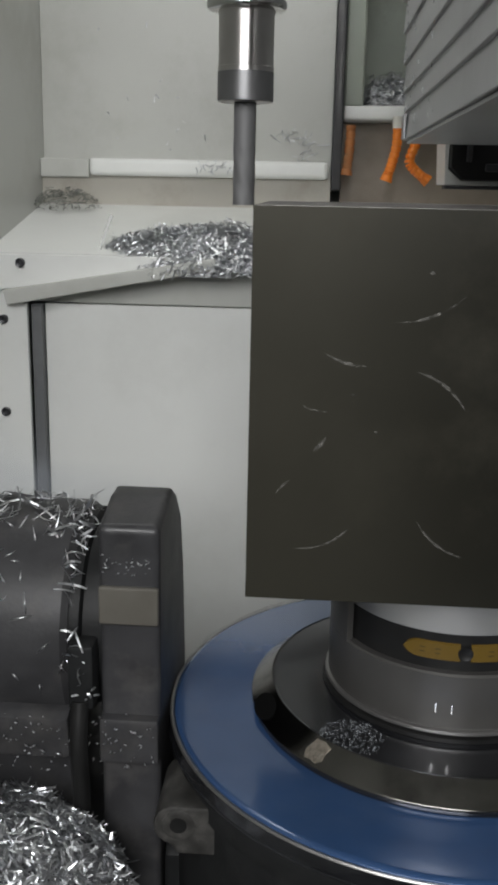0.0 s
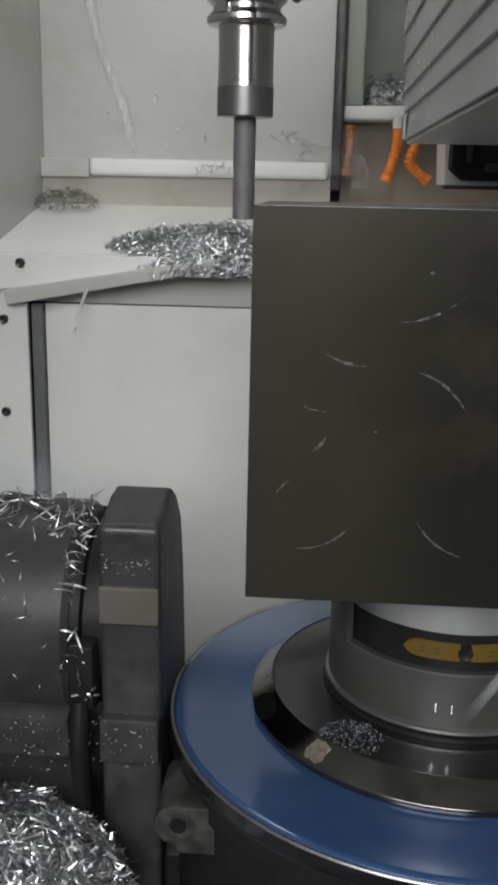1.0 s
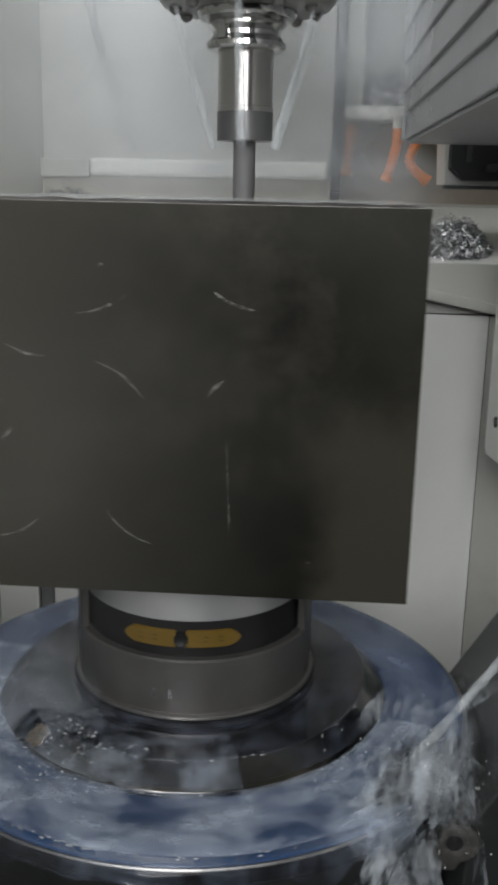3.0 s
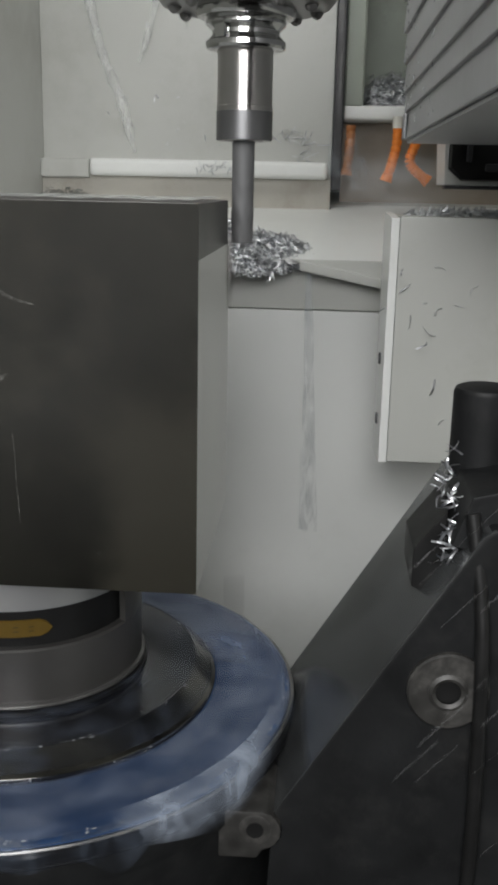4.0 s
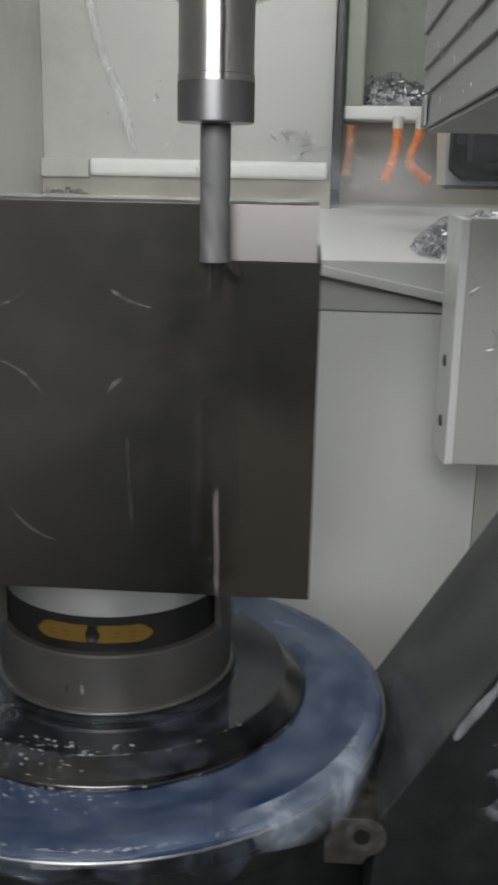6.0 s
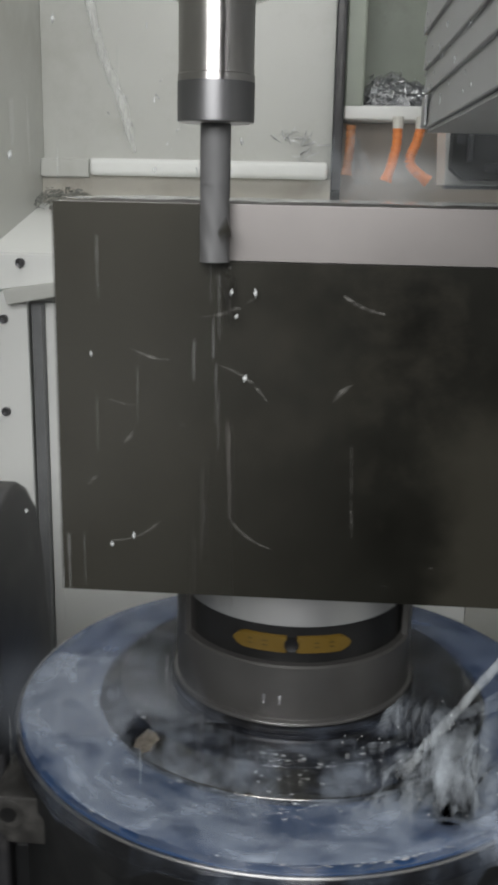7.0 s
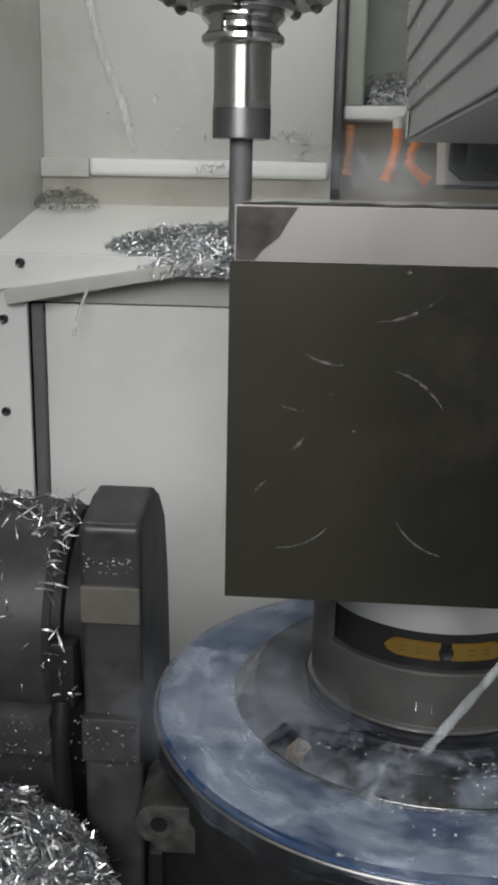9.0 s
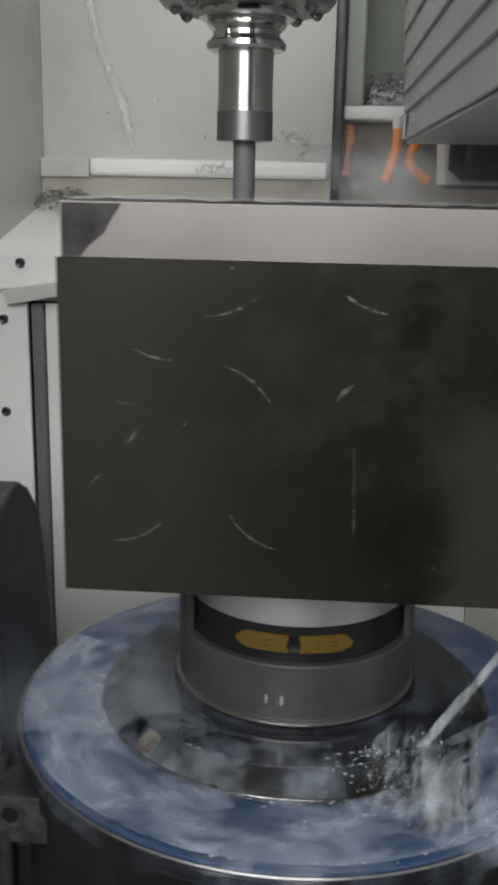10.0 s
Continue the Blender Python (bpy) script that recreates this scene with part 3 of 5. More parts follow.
# ---- spindle ----
def spindle():
    sp = thing("spindle", "ground steel milling spindle nose with coolant ring", "spindle")
    part("nose_ring", lathe([(.0, .0940), (.026, .0940), (.0345, .0915), (.0375, .0920), (.0395, .0950), (.0395, .0985), (.0, .0985)], 64), STEEL, sp)
    part("face_ring", lathe([(.0, .0985), (.060, .0985), (.066, .1010), (.070, .106), (.070, .30), (.0, .30)], 64), STEEL_DULL, sp)
    for k in range(10):
        a = 2 * math.pi * k / 10 + .2
        c = Vector((.056 * math.cos(a), .056 * math.sin(a), .1000))
        part("coolant_nozzle", tube([c, c + Vector((-.001 * math.cos(a), -.001 * math.sin(a), -.0035)), c + Vector((-.002 * math.cos(a), -.002 * math.sin(a), -.0055))], [.0055, .0048, .0028], 14), STEEL_DULL, sp)
    holder = thing("tool_holder", "polished steel tool holder with a grooved flange", "tool holder")
    part("flange", lathe([(.0, .0680), (.0265, .0680), (.0300, .0690), (.0315, .0710), (.0315, .0745), (.0265, .0795), (.0265, .0825), (.0315, .0870), (.0315, .0910), (.0300, .0935), (.0, .0935)], 72), STEEL, holder)
    part("drive_key", box(-.0300, -.0255, -.0050, .0050, .0690, .0930, .001), STEEL, holder, at=Matrix.Rotation(radians(52), 4, "Z"))
    part("chuck", lathe([(.0, .0008), (.0205, .0008), (.0222, .0022), (.0224, .0070), (.0224, .0270), (.0219, .0275), (.0219, .0660), (.0230, .0685), (.0, .0685)], 72), CHUCK, holder)
    part("nut_band", lathe([(.0221, .0012), (.0225, .0022), (.0225, .0230), (.0221, .0240)], 72), NUT, holder, "frosted clamping nut")
    mill = thing("end_mill", "solid carbide end mill with spiral flutes", "end mill")
    part("shank", lathe([(.0, .004), (.0090, .004), (.0090, -.034), (.0, -.034)], 40), TOOL_GREY, mill)
    bm = bmesh.new()
    n, turns, zs = 32, 36, []
    rings = []
    for k in range(turns + 1):
        z = -.034 - .045 * k / turns
        ring = []
        for j in range(n):
            a = 2 * math.pi * j / n
            ph = (4 * (a + z * 62)) % (2 * math.pi)
            r = .0091 - .0008 * max(0, math.sin(ph)) ** .7
            ring.append(bm.verts.new((r * math.cos(a), r * math.sin(a), z)))
        rings.append(ring)
    for a, b in zip(rings, rings[1:]):
        for j in range(n):
            bm.faces.new((a[j], a[(j + 1) % n], b[(j + 1) % n], b[j]))
    bm.faces.new(rings[-1])
    part("fluted_end", bm, TOOL_GREY, mill)
    return sp, holder, mill


# ---- rotary table and its cradle (the table's own middle is x = 0) ----
AXIS_Y = .725


def rotary_table():
    tb = thing("rotary_table", "blue faced rotary table in a dark tilting cradle", "rotary table")
    c = Matrix.Translation((0, AXIS_Y, 0))
    part("face_plate", lathe([(0, 1.046), (.2165, 1.046), (.2195, 1.0445), (.2205, 1.042), (.2205, 1.036), (0, 1.036)], 160), BLUE, tb, "blue face plate with a dark rim", at=c)
    part("rim_ring", lathe([(.2210, 1.0425), (.2235, 1.041), (.2240, 1.034), (.2235, 1.030), (.2150, 1.030), (.2150, 1.0355), (.2205, 1.036)], 160), STEEL_DARK, tb, "dark oiled steel rim", at=c)
    part("rim_edge", lathe([(.2206, 1.0428), (.2226, 1.0432), (.2234, 1.0424), (.2236, 1.0416)], 160), STEEL_DULL, tb, "thin worn rim edge", at=c)
    part("rim_line", lathe([(.2236, 1.0310), (.2244, 1.0304), (.2244, 1.0294), (.2210, 1.0292)], 160), STEEL_DARK, tb, "lower rim line", at=c)
    part("drum", lathe([(.0, 1.0298), (.2200, 1.0298), (.2215, 1.026), (.2215, 1.010), (.2180, 1.004), (.2180, .90), (0, .90)], 128), CAST_DARK, tb, at=c)
    # cradle
    part("cradle_bed", prism([(.61, .80), (.84, .80), (.84, .975), (.82, .99), (.64, .99), (.61, .965)], "x", -.180, .180, .006), CAST_DARK, tb)
    for s in (-1, 1):
        rim = [(s * (.2030 + .0160 * math.cos(radians(a))), 1.0055 + .0160 * math.sin(radians(a))) for a in range(-80, 81, 20)]
        lug = part("lug", prism([(s * .172, .9825), (s * .202, .9825)] + rim + [(s * .172, 1.0215)], "y", .594, .66, .003, 2), WORN_CAST, tb, "worn grey lug with a round eye")
        part("lug_bore", lathe([(.0058, .0006), (.0100, .0006), (.0118, 0), (.0118, -.004), (.0058, -.004)], 28), WORN_CAST, lug, "worn round eye", at=pose(s * .2003, .5938, 1.0070, 90, 0, 0))
        # the eye's inner shade is put into a black disc
        part("bore_core", lathe([(0, .0), (.0062, .0), (.0062, -.004), (0, -.004)], 24), BLACK, lug, at=pose(s * .2003, .5928, 1.0070, 90, 0, 0))
    # tilting bearing housing
    prof = [(.655, .86), (.655, 1.2090), (.700, 1.2195), (.722, 1.2200), (.7450, 1.2080), (.7725, 1.1810), (.788, 1.128), (.800, 1.047), (.815, .86)]
    hs = part("bearing_housing", prism(prof, "x", -.2690, -.2230, .0065, 4), CAST, tb, "charcoal bearing housing with a rounded back")
    part("cover_plate", box(-.2685, -.2235, .6505, .6560, 1.1330, 1.1630, .0026, 3), PLATE, hs, "bare grey cover plate")
    part("foot_ledge", box(-.2690, -.2230, .646, .666, 1.0185, 1.0570, .004), CAST, hs)
    part("flank", prism([(.665, .86), (.665, .925), (.70, .950), (.80, .950), (.83, .86)], "x", -.2225, -.19, .006), CAST_DARK, tb)
    # motor drum beside the housing
    drum = bmesh.new()
    lathe([(0, -.165), (.085, -.165), (.090, -.160), (.090, -.005), (.086, 0), (0, 0)], 72, bm=drum)
    part("motor_drum", drum, CAST, tb, "charcoal motor drum", at=pose(-.2925, .735, 1.108, 0, 90, 0))
    part("neck", lathe([(0, -.02), (.083, -.02), (.083, -.004), (.078, -.002), (.078, .02), (0, .02)], 64), CAST_DARK, tb, at=pose(-.281, .735, 1.110, 0, 90, 0))
    part("motor_foot", prism([(.70, .86), (.70, .995), (.650, 1.0185), (.646, 1.054), (.66, 1.060), (.84, 1.060), (.84, .86)], "x", -.46, -.2925, .006), CAST, tb)
    part("cable_clip", box(-.2905, -.2705, .638, .662, 1.068, 1.120, .004), CAST_DARK, tb)
    part("cable", tube(bend([(-.281, .640, 1.075), (-.281, .632, 1.04), (-.280, .634, .99), (-.279, .640, .90)]), .0070, 14), BLACK, tb, "black rubber cable")
    # far support with its slanted flank
    sup = [(.205, .86), (.2125, 1.0170), (.3450, 1.2330), (.352, 1.238), (.56, 1.238), (.56, .86)]
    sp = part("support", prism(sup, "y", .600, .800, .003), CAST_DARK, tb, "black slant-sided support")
    # the slanted flank gets a lighter, glossier grey than the black front
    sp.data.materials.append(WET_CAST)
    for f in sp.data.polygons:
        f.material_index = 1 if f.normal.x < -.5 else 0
    boss = part("boss", lathe([(.0085, .004), (.011, .0055), (.0135, .004), (.0135, .0035), (.0265, .0035), (.0278, .002), (.0278, -.006), (.0085, -.006)], 48), WORN_CAST, sp, "worn round boss with a bored eye", at=pose(.3285, .598, 1.123, 90, 0, 0))
    # black disc stands for the dark inside the boss
    part("bore", lathe([(0, 0), (.0087, 0), (.0087, -.005), (0, -.005)], 24), BLACK, sp, at=pose(.3285, .5965, 1.123, 90, 0, 0))
    post = part("post", lathe([(0, 1.3140), (.018, 1.3140), (.0215, 1.3125), (.0230, 1.309), (.0230, 1.20), (0, 1.20)], 40), CAST_DARK, tb, "black round post", at=Matrix.Translation((.3555, .70, 0)))
    part("step_block", prism([(.304, 1.208), (.326, 1.238), (.326, 1.168), (.304, 1.180)], "y", .64, .70, .001), BLACK, tb)
    part("bracket", prism([(.326, 1.22), (.338, 1.255), (.42, 1.275), (.42, 1.20)], "y", .615, .70, .002), CAST_DARK, tb)
    part("pipe", tube(bend([(.338, .612, 1.245), (.346, .600, 1.19), (.349, .592, 1.14), (.352, .592, 1.02), (.352, .60, .90)]), .0050, 12), BLACK, tb, "black pipe")
    return tb


def clamp_base():
    cb = thing("clamping_base", "round zero-point clamping base with amber seals", "clamping base")
    c = Matrix.Translation((0, AXIS_Y, 0))
    part("base_ring", lathe([(0, 1.0462), (.1565, 1.0462), (.1570, 1.0475), (.1565, 1.0500), (.1400, 1.0640), (.1385, 1.0645), (.0960, 1.0645), (0, 1.0645)], 128), STEEL_DARK, cb, "dark oiled steel base ring", at=c)
    part("chamfer", lathe([(.1402, 1.0645), (.1408, 1.0648), (.1562, 1.0516), (.1567, 1.0509)], 128), CHAMFER, cb, "polished steel chamfer", at=c)
    # a beige reflection on the chamfer is put into this patch's colour
    part("reflection_patch", prism([(-.0088, -.003), (-.0065, -.0088), (-.001, -.0078), (.004, -.0090), (.0085, -.0052), (.0078, .001), (.0092, .006), (.003, .0082), (-.005, .0074)], "z", -.001, .0005), CHAMFER_GLEAM, cb, "beige patch that stands for a reflection on the chamfer", at=c @ Matrix.Rotation(radians(226), 4, "Z") @ pose(.1482, 0, 1.0583, 0, 40.5, 0) @ Matrix.Rotation(radians(90), 4, "Z"))
    # the dark gap under the cup is put in as a black plinth
    part("plinth", lathe([(0, 1.0648), (.0985, 1.0648), (.0985, 1.0680), (.0900, 1.0700), (0, 1.0700)], 96), BLACK, cb, at=c)
    part("lip", lathe([(.1375, 1.0642), (.1400, 1.0648), (.1410, 1.0636), (.1395, 1.0630)], 128), STEEL_DARK, cb, at=c)
    # the pocket's inner shade is put into a black disc
    part("notch", lathe([(0, 0), (.0075, 0), (.0095, .002), (.0095, .0045), (0, .0045)], 24), POCKET_SHADE, cb, "black disc that stands for a shaded locating pocket", at=pose(-.1412, .680, 1.0533, 0, -38, 18) @ Matrix.Diagonal((1.0, 1.8, 1, 1)))
    cup = part("cup", lathe([(0, 1.0705), (.0930, 1.0705), (.0945, 1.0720), (.0945, 1.0740), (.0940, 1.0745), (.0945, 1.0755), (.0945, 1.1155), (.0930, 1.1170), (0, 1.1170)], 128), CLAMP_GREY, cb, "grey phosphated clamping cup", at=c)
    part("foot_flange", lathe([(.0900, 1.0702), (.0968, 1.0702), (.0972, 1.0712), (.0968, 1.0730), (.0946, 1.0738), (.0900, 1.0738)], 128), STEEL_DULL, cb, "worn foot flange", at=c)
    for a in (-101.5, -94.5):
        part("witness_slit", box(.0938, .0949, -.0006, .0006, 1.0860, 1.0935, .0003), STEEL, cb, at=c @ Matrix.Rotation(radians(a), 4, "Z"))
    # small black disc in place of the port hole's shade
    part("wall_port", lathe([(0, .001), (.0026, .001), (.0034, .0005), (.0034, -.002), (0, -.002)], 18), BLACK, cb, at=c @ Matrix.Rotation(radians(-90 - 67), 4, "Z") @ pose(.0946, 0, 1.1530, 0, 90, 0))
    wall = [(.0945, 1.1160), (.0945, 1.1690), (.0895, 1.1690), (.0895, 1.1160)]
    part("cup_wall", lathe(wall, 80, radians(-90 + 70), radians(-90 + 299)), CLAMP_GREY, cb, at=c)
    part("dark_drum", lathe([(0, 1.1171), (.0875, 1.1171), (.0875, 1.1450), (0, 1.1450)], 96), BLACK, cb, "black inner drum", at=c)
    for a0, a1 in ((-119, -92.5), (-87.5, -61)):
        bm = bmesh.new()
        n = 14
        rows = []
        for k in range(n + 1):
            s = k / n
            a = radians(a0 + (a1 - a0) * s)
            e = s if a0 < -100 else 1 - s
            h = .0070 * (min(1, (e / .22)) ** .5 if e < .22 else 1)
            rows.append([bm.verts.new((r * math.cos(a), r * math.sin(a), 1.1315 + z)) for r, z in ((.0878, -h), (.0897, -h * .85), (.0897, h * .85), (.0878, h))])
        for p, q in zip(rows, rows[1:]):
            for i in range(3):
                bm.faces.new((p[i], q[i], q[i + 1], p[i + 1]))
        seal = part("seal", bm, YELLOW, cb, "amber yellow seal", at=c)
        for q in (.35, .62):
            part("mark", box(.0893, .09, -.0020, .0020, 1.1298, 1.1306, .0002), SEAL_MARK, seal, at=Matrix.Rotation(radians(a0 + (a1 - a0) * q), 4, "Z"))
            part("mark", box(.0893, .09, -.0020, .0020, 1.1332, 1.1340, .0002), SEAL_MARK, seal, at=Matrix.Rotation(radians(a0 + (a1 - a0) * q), 4, "Z"))
    part("screw", lathe([(0, .0012), (.0030, .0012), (.0052, .002), (.0060, .0005), (.0060, -.002), (0, -.002)], 20), BLACK, cb, at=pose(0, AXIS_Y - .0882, 1.1315, 90, 0, 0))
    part("pull_disc", lathe([(0, 1.1440), (.0860, 1.1440), (.0880, 1.1455), (.0880, 1.1835), (0, 1.1835)], 128), TURNED, cb, "bright turned steel pull disc", at=c)
    return cb


# ---- workpiece ----
BW, BY0, BY1, BZ0, BZ1, STEP, CUTD = .1562, .600, .810, 1.1835, 1.4400, 1.4057, .0026


def workpiece():
    wp = thing("workpiece", "dark oiled rectangular metal block being milled round its top rim", "metal block")
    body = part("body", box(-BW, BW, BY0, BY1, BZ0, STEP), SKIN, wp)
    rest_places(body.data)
    # end faces are machined pale metal; the reflected wall's brightness is put into it
    body.data.materials.append(SIDE)
    for f in body.data.polygons:
        f.material_index = 1 if abs(f.normal.x) > .9 else 0
    part("milled_top", box(-BW + CUTD, BW - CUTD, BY0 + CUTD, BY1 - CUTD, STEP + .0003, BZ1, .0003), CUT, wp, "freshly milled bright upper band")
    # dark patch lying just proud of the milled face at its left corner
    dark_corner = prism([(-BW + CUTD + .001, STEP + .001), (-.141, STEP + .001), (-.136, 1.413), (-.126, 1.421), (-.121, 1.430), (-.115, BZ1 - .001), (-BW + CUTD + .001, BZ1 - .001)], "y", BY0 + CUTD - .0006, BY0 + CUTD - .0001)
    part("corner_patch", dark_corner, CORNER_DARK, wp, "dark patch at the milled band's left corner")
    # dried smears: middle x and z, half length, lean, bow, half width
    smears = [(-.046, 1.380, .024, 22, -.0050, .0009), (-.096, 1.3470, .014, -16, -.0020, .0011), (-.036, 1.3285, .021, -37, .0045, .0010), (-.114, 1.3148, .008, -12, -.0012, .0010),
              (-.111, 1.2908, .0075, 50, -.0005, .0016), (-.1335, 1.2615, .007, 48, .0008, .0008), (-.107, 1.2285, .021, 24, -.0055, .0009), (-.030, 1.2305, .020, -38, -.0045, .0009),
              (-.046, 1.4020, .0018, 0, 0, .0014), (-.0907, 1.3253, .0018, 0, 0, .0010), (.0375, 1.3822, .016, -24, -.0025, .0011), (.0272, 1.3250, .008, 45, .0015, .0016),
              (.0348, 1.2720, .022, -88, .0004, .00035), (.0362, 1.2420, .014, -87, .0003, .00045), (-.0750, 1.3010, .0012, 0, 0, .0009), (.0900, 1.2100, .0012, 0, 0, .0009), (.060, 1.196, .0012, 0, 0, .0009)]
    rng = random.Random(4)
    for x, z, half, lean, bow, wd in smears:
        bm = bmesh.new()
        n = 14
        rows = []
        for k in range(n + 1):
            s = 2 * k / n - 1
            w = wd * (1 - s * s) ** .6 * rng.uniform(.6, 1.15) + .00004
            u, v = half * s, bow * (1 - s * s)
            co, si = math.cos(radians(lean)), math.sin(radians(lean))
            rows.append([bm.verts.new((x + u * co - q * si, BY0 + dy, z + u * si + q * co)) for q, dy in ((v - w, -.00003), (v, -.00022), (v + w, -.00003))])
        for p, q in zip(rows, rows[1:]):
            for i in range(2):
                bm.faces.new((p[i], q[i], q[i + 1], p[i + 1]))
        part("smear", bm, SMEAR, wp, "dried pale coolant smear")
    return wp


def stock_rim(wp):
    """The rim still to be milled off, in small bites, each with the moment at which the cutter takes it."""
    bites = []
    lo, hi = STEP, BZ1 - .0002

    def bite(x0, x1, y0, y1, z0, z1, t, out):
        c = Vector(((x0 + x1) / 2, (y0 + y1) / 2, (z0 + z1) / 2))
        bm = bmesh.new()
        bmesh.ops.create_cube(bm, size=1, matrix=Matrix.Diagonal((x1 - x0, y1 - y0, z1 - z0, 1)))
        me = bpy.data.meshes.new("stock_bite")
        bm.to_mesh(me)
        bm.free()
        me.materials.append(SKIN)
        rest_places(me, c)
        me.materials.append(CUT)
        for f in me.polygons:
            f.material_index = 0 if f.normal.x * out[0] + f.normal.y * out[1] > .9 else 1
        ob = new("stock_bite", me)
        ob.parent = wp
        bites.append((ob, c, t, out))

    def table_time(x, t0, t1):
        return min((abs(along(TABLE_ROWS, t0 + k * (t1 - t0) / 400) - x), t0 + k * (t1 - t0) / 400) for k in range(401))[1]

    def spindle_time(y, t0, t1):
        return min((abs(along(SPINDLE_ROWS, t0 + k * (t1 - t0) / 400) - y), t0 + k * (t1 - t0) / 400) for k in range(401))[1]

    n, rows = 40, 4
    for i in range(n):
        x0, x1 = -BW + 2 * BW * i / n, -BW + 2 * BW * (i + 1) / n
        t = table_time(SPINDLE_X - .007 - (x0 + x1) / 2, 5.4, 7.8)
        for j in range(rows):
            z0, z1 = lo + (hi - lo) * j / rows, lo + (hi - lo) * (j + 1) / rows
            bite(x0, x1, BY0, BY0 + CUTD - .0001, z0, z1, t, (0, -1))
        t = table_time(SPINDLE_X + .007 - (x0 + x1) / 2, 1.6, 4.0)
        bite(x0, x1, BY1 - CUTD + .0001, BY1, lo, hi, t, (0, 1))
    m = 16
    for i in range(m):
        a, b = BY0 + CUTD, BY1 - CUTD
        y0, y1 = a + (b - a) * i / m, a + (b - a) * (i + 1) / m
        bite(BW - CUTD + .0001, BW, y0, y1, lo, hi, spindle_time((y0 + y1) / 2 + .006, 3.9, 5.55), (1, 0))
        bite(-BW, -BW + CUTD - .0001, y0, y1, lo, hi, spindle_time((y0 + y1) / 2 - .006, 7.7, 9.3), (-1, 0))
    return bites


# ---- white cover box that rides with the table ----
def side_box():
    sb = thing("drive_box", "pale grey sheet-metal drive box with a white edge plate", "machine cover")
    part("case", box(.3175, .75, 1.08, 1.19, 1.147, 1.4235, .003), WHITE, sb)
    part("edge_plate", prism([(1.077, 1.1470), (1.077, 1.4215), (1.193, 1.4255), (1.193, 1.139), (1.180, 1.134)], "x", .3080, .3172, .001), WHITE_PANEL, sb, "white edge plate")
    for z in (1.1870, 1.2590):
        part("bolt", lathe([(0, 0), (.003, 0), (.0065, .002), (.007, 0), (.007, -.003), (0, -.003)], 20), BOLT, sb, at=pose(.3078, 1.13, z, 0, -90, 0))
    return sb


# ---- coolant ----
def wall_streams():
    """Coolant running down the back wall and off the shelf's lip."""
    rng = random.Random(7)
    out = []
    for pts, r in (([(-.376, 1.592, 1.78), (-.350, 1.592, 1.66), (-.318, 1.592, 1.58), (-.296, 1.592, 1.50)], .0085),
                   ([(-.258, 1.592, 1.78), (-.264, 1.592, 1.71), (-.288, 1.592, 1.635)], .0060),
                   ([(-.216, 1.592, 1.78), (-.214, 1.592, 1.68), (-.214, 1.592, 1.60)], .0050)):
        s = thing("wall_stream", "thin milky coolant running down the back wall", "coolant", group="wall streams")
        p = bend([(x, y, z + .45) for x, y, z in pts], 8)
        part("stream", tube(p, [r * rng.uniform(.75, 1.2) * (1 if k < len(p) - 3 else .4) for k in range(len(p))], 10), STREAM, s)
        out.append(s)
    s = thing("lip_drip", "thin milky coolant dripping off the shelf lip", "coolant", group="lip drips")
    part("drip", tube(bend([(-.300, 1.268, 1.3200), (-.305, 1.264, 1.305), (-.313, 1.262, 1.283), (-.320, 1.262, 1.255)], 6), .0022), DRIB, s)
    out.append(s)
    return out


def table_jet():
    """The flushing jet that falls on the table."""
    jet = thing("flushing_jet", "white coolant jet falling on the rotary table", "coolant")
    p = bend([(.200, .540, 1.290), (.150, .572, 1.195), (.112, .595, 1.120), (.083, .612, 1.062)], 8)
    rng = random.Random(3)
    part("stream", tube(p, [.0020 + .0020 * k / len(p) + rng.uniform(-.0007, .0007) for k in range(len(p))], 14), JET, jet)
    return jet


def spray(name, label, seed, count, place, size=(.001, .0024), long=(1, 3), mat=None):
    """A burst of drops, one rigid piece."""
    rng = random.Random(seed)
    sp = thing(name, label, "coolant", kind="stuff")
    vs, fs = [], []
    base = [(0, 0, -1), (0, 0, 1)] + [(math.cos(2 * math.pi * k / 5), math.sin(2 * math.pi * k / 5), 0) for k in range(5)]
    for _ in range(count):
        c, d = place(rng)
        q = Vector(d).to_track_quat("Z", "Y").to_matrix()
        r, ln = rng.uniform(*size), rng.uniform(*long)
        o = len(vs)
        vs += [tuple(Vector(c) + q @ Vector((x * r, y * r, z * r * ln))) for x, y, z in base]
        fs += [f for k in range(5) for f in ((o, o + 2 + (k + 1) % 5, o + 2 + k), (o + 1, o + 2 + k, o + 2 + (k + 1) % 5))]
    me = bpy.data.meshes.new("drops")
    me.from_pydata(vs, [], fs)
    me.materials.append(mat or JET)
    for p in me.polygons:
        p.use_smooth = True
    ob = new("drops", me)
    ob.parent = sp
    return sp


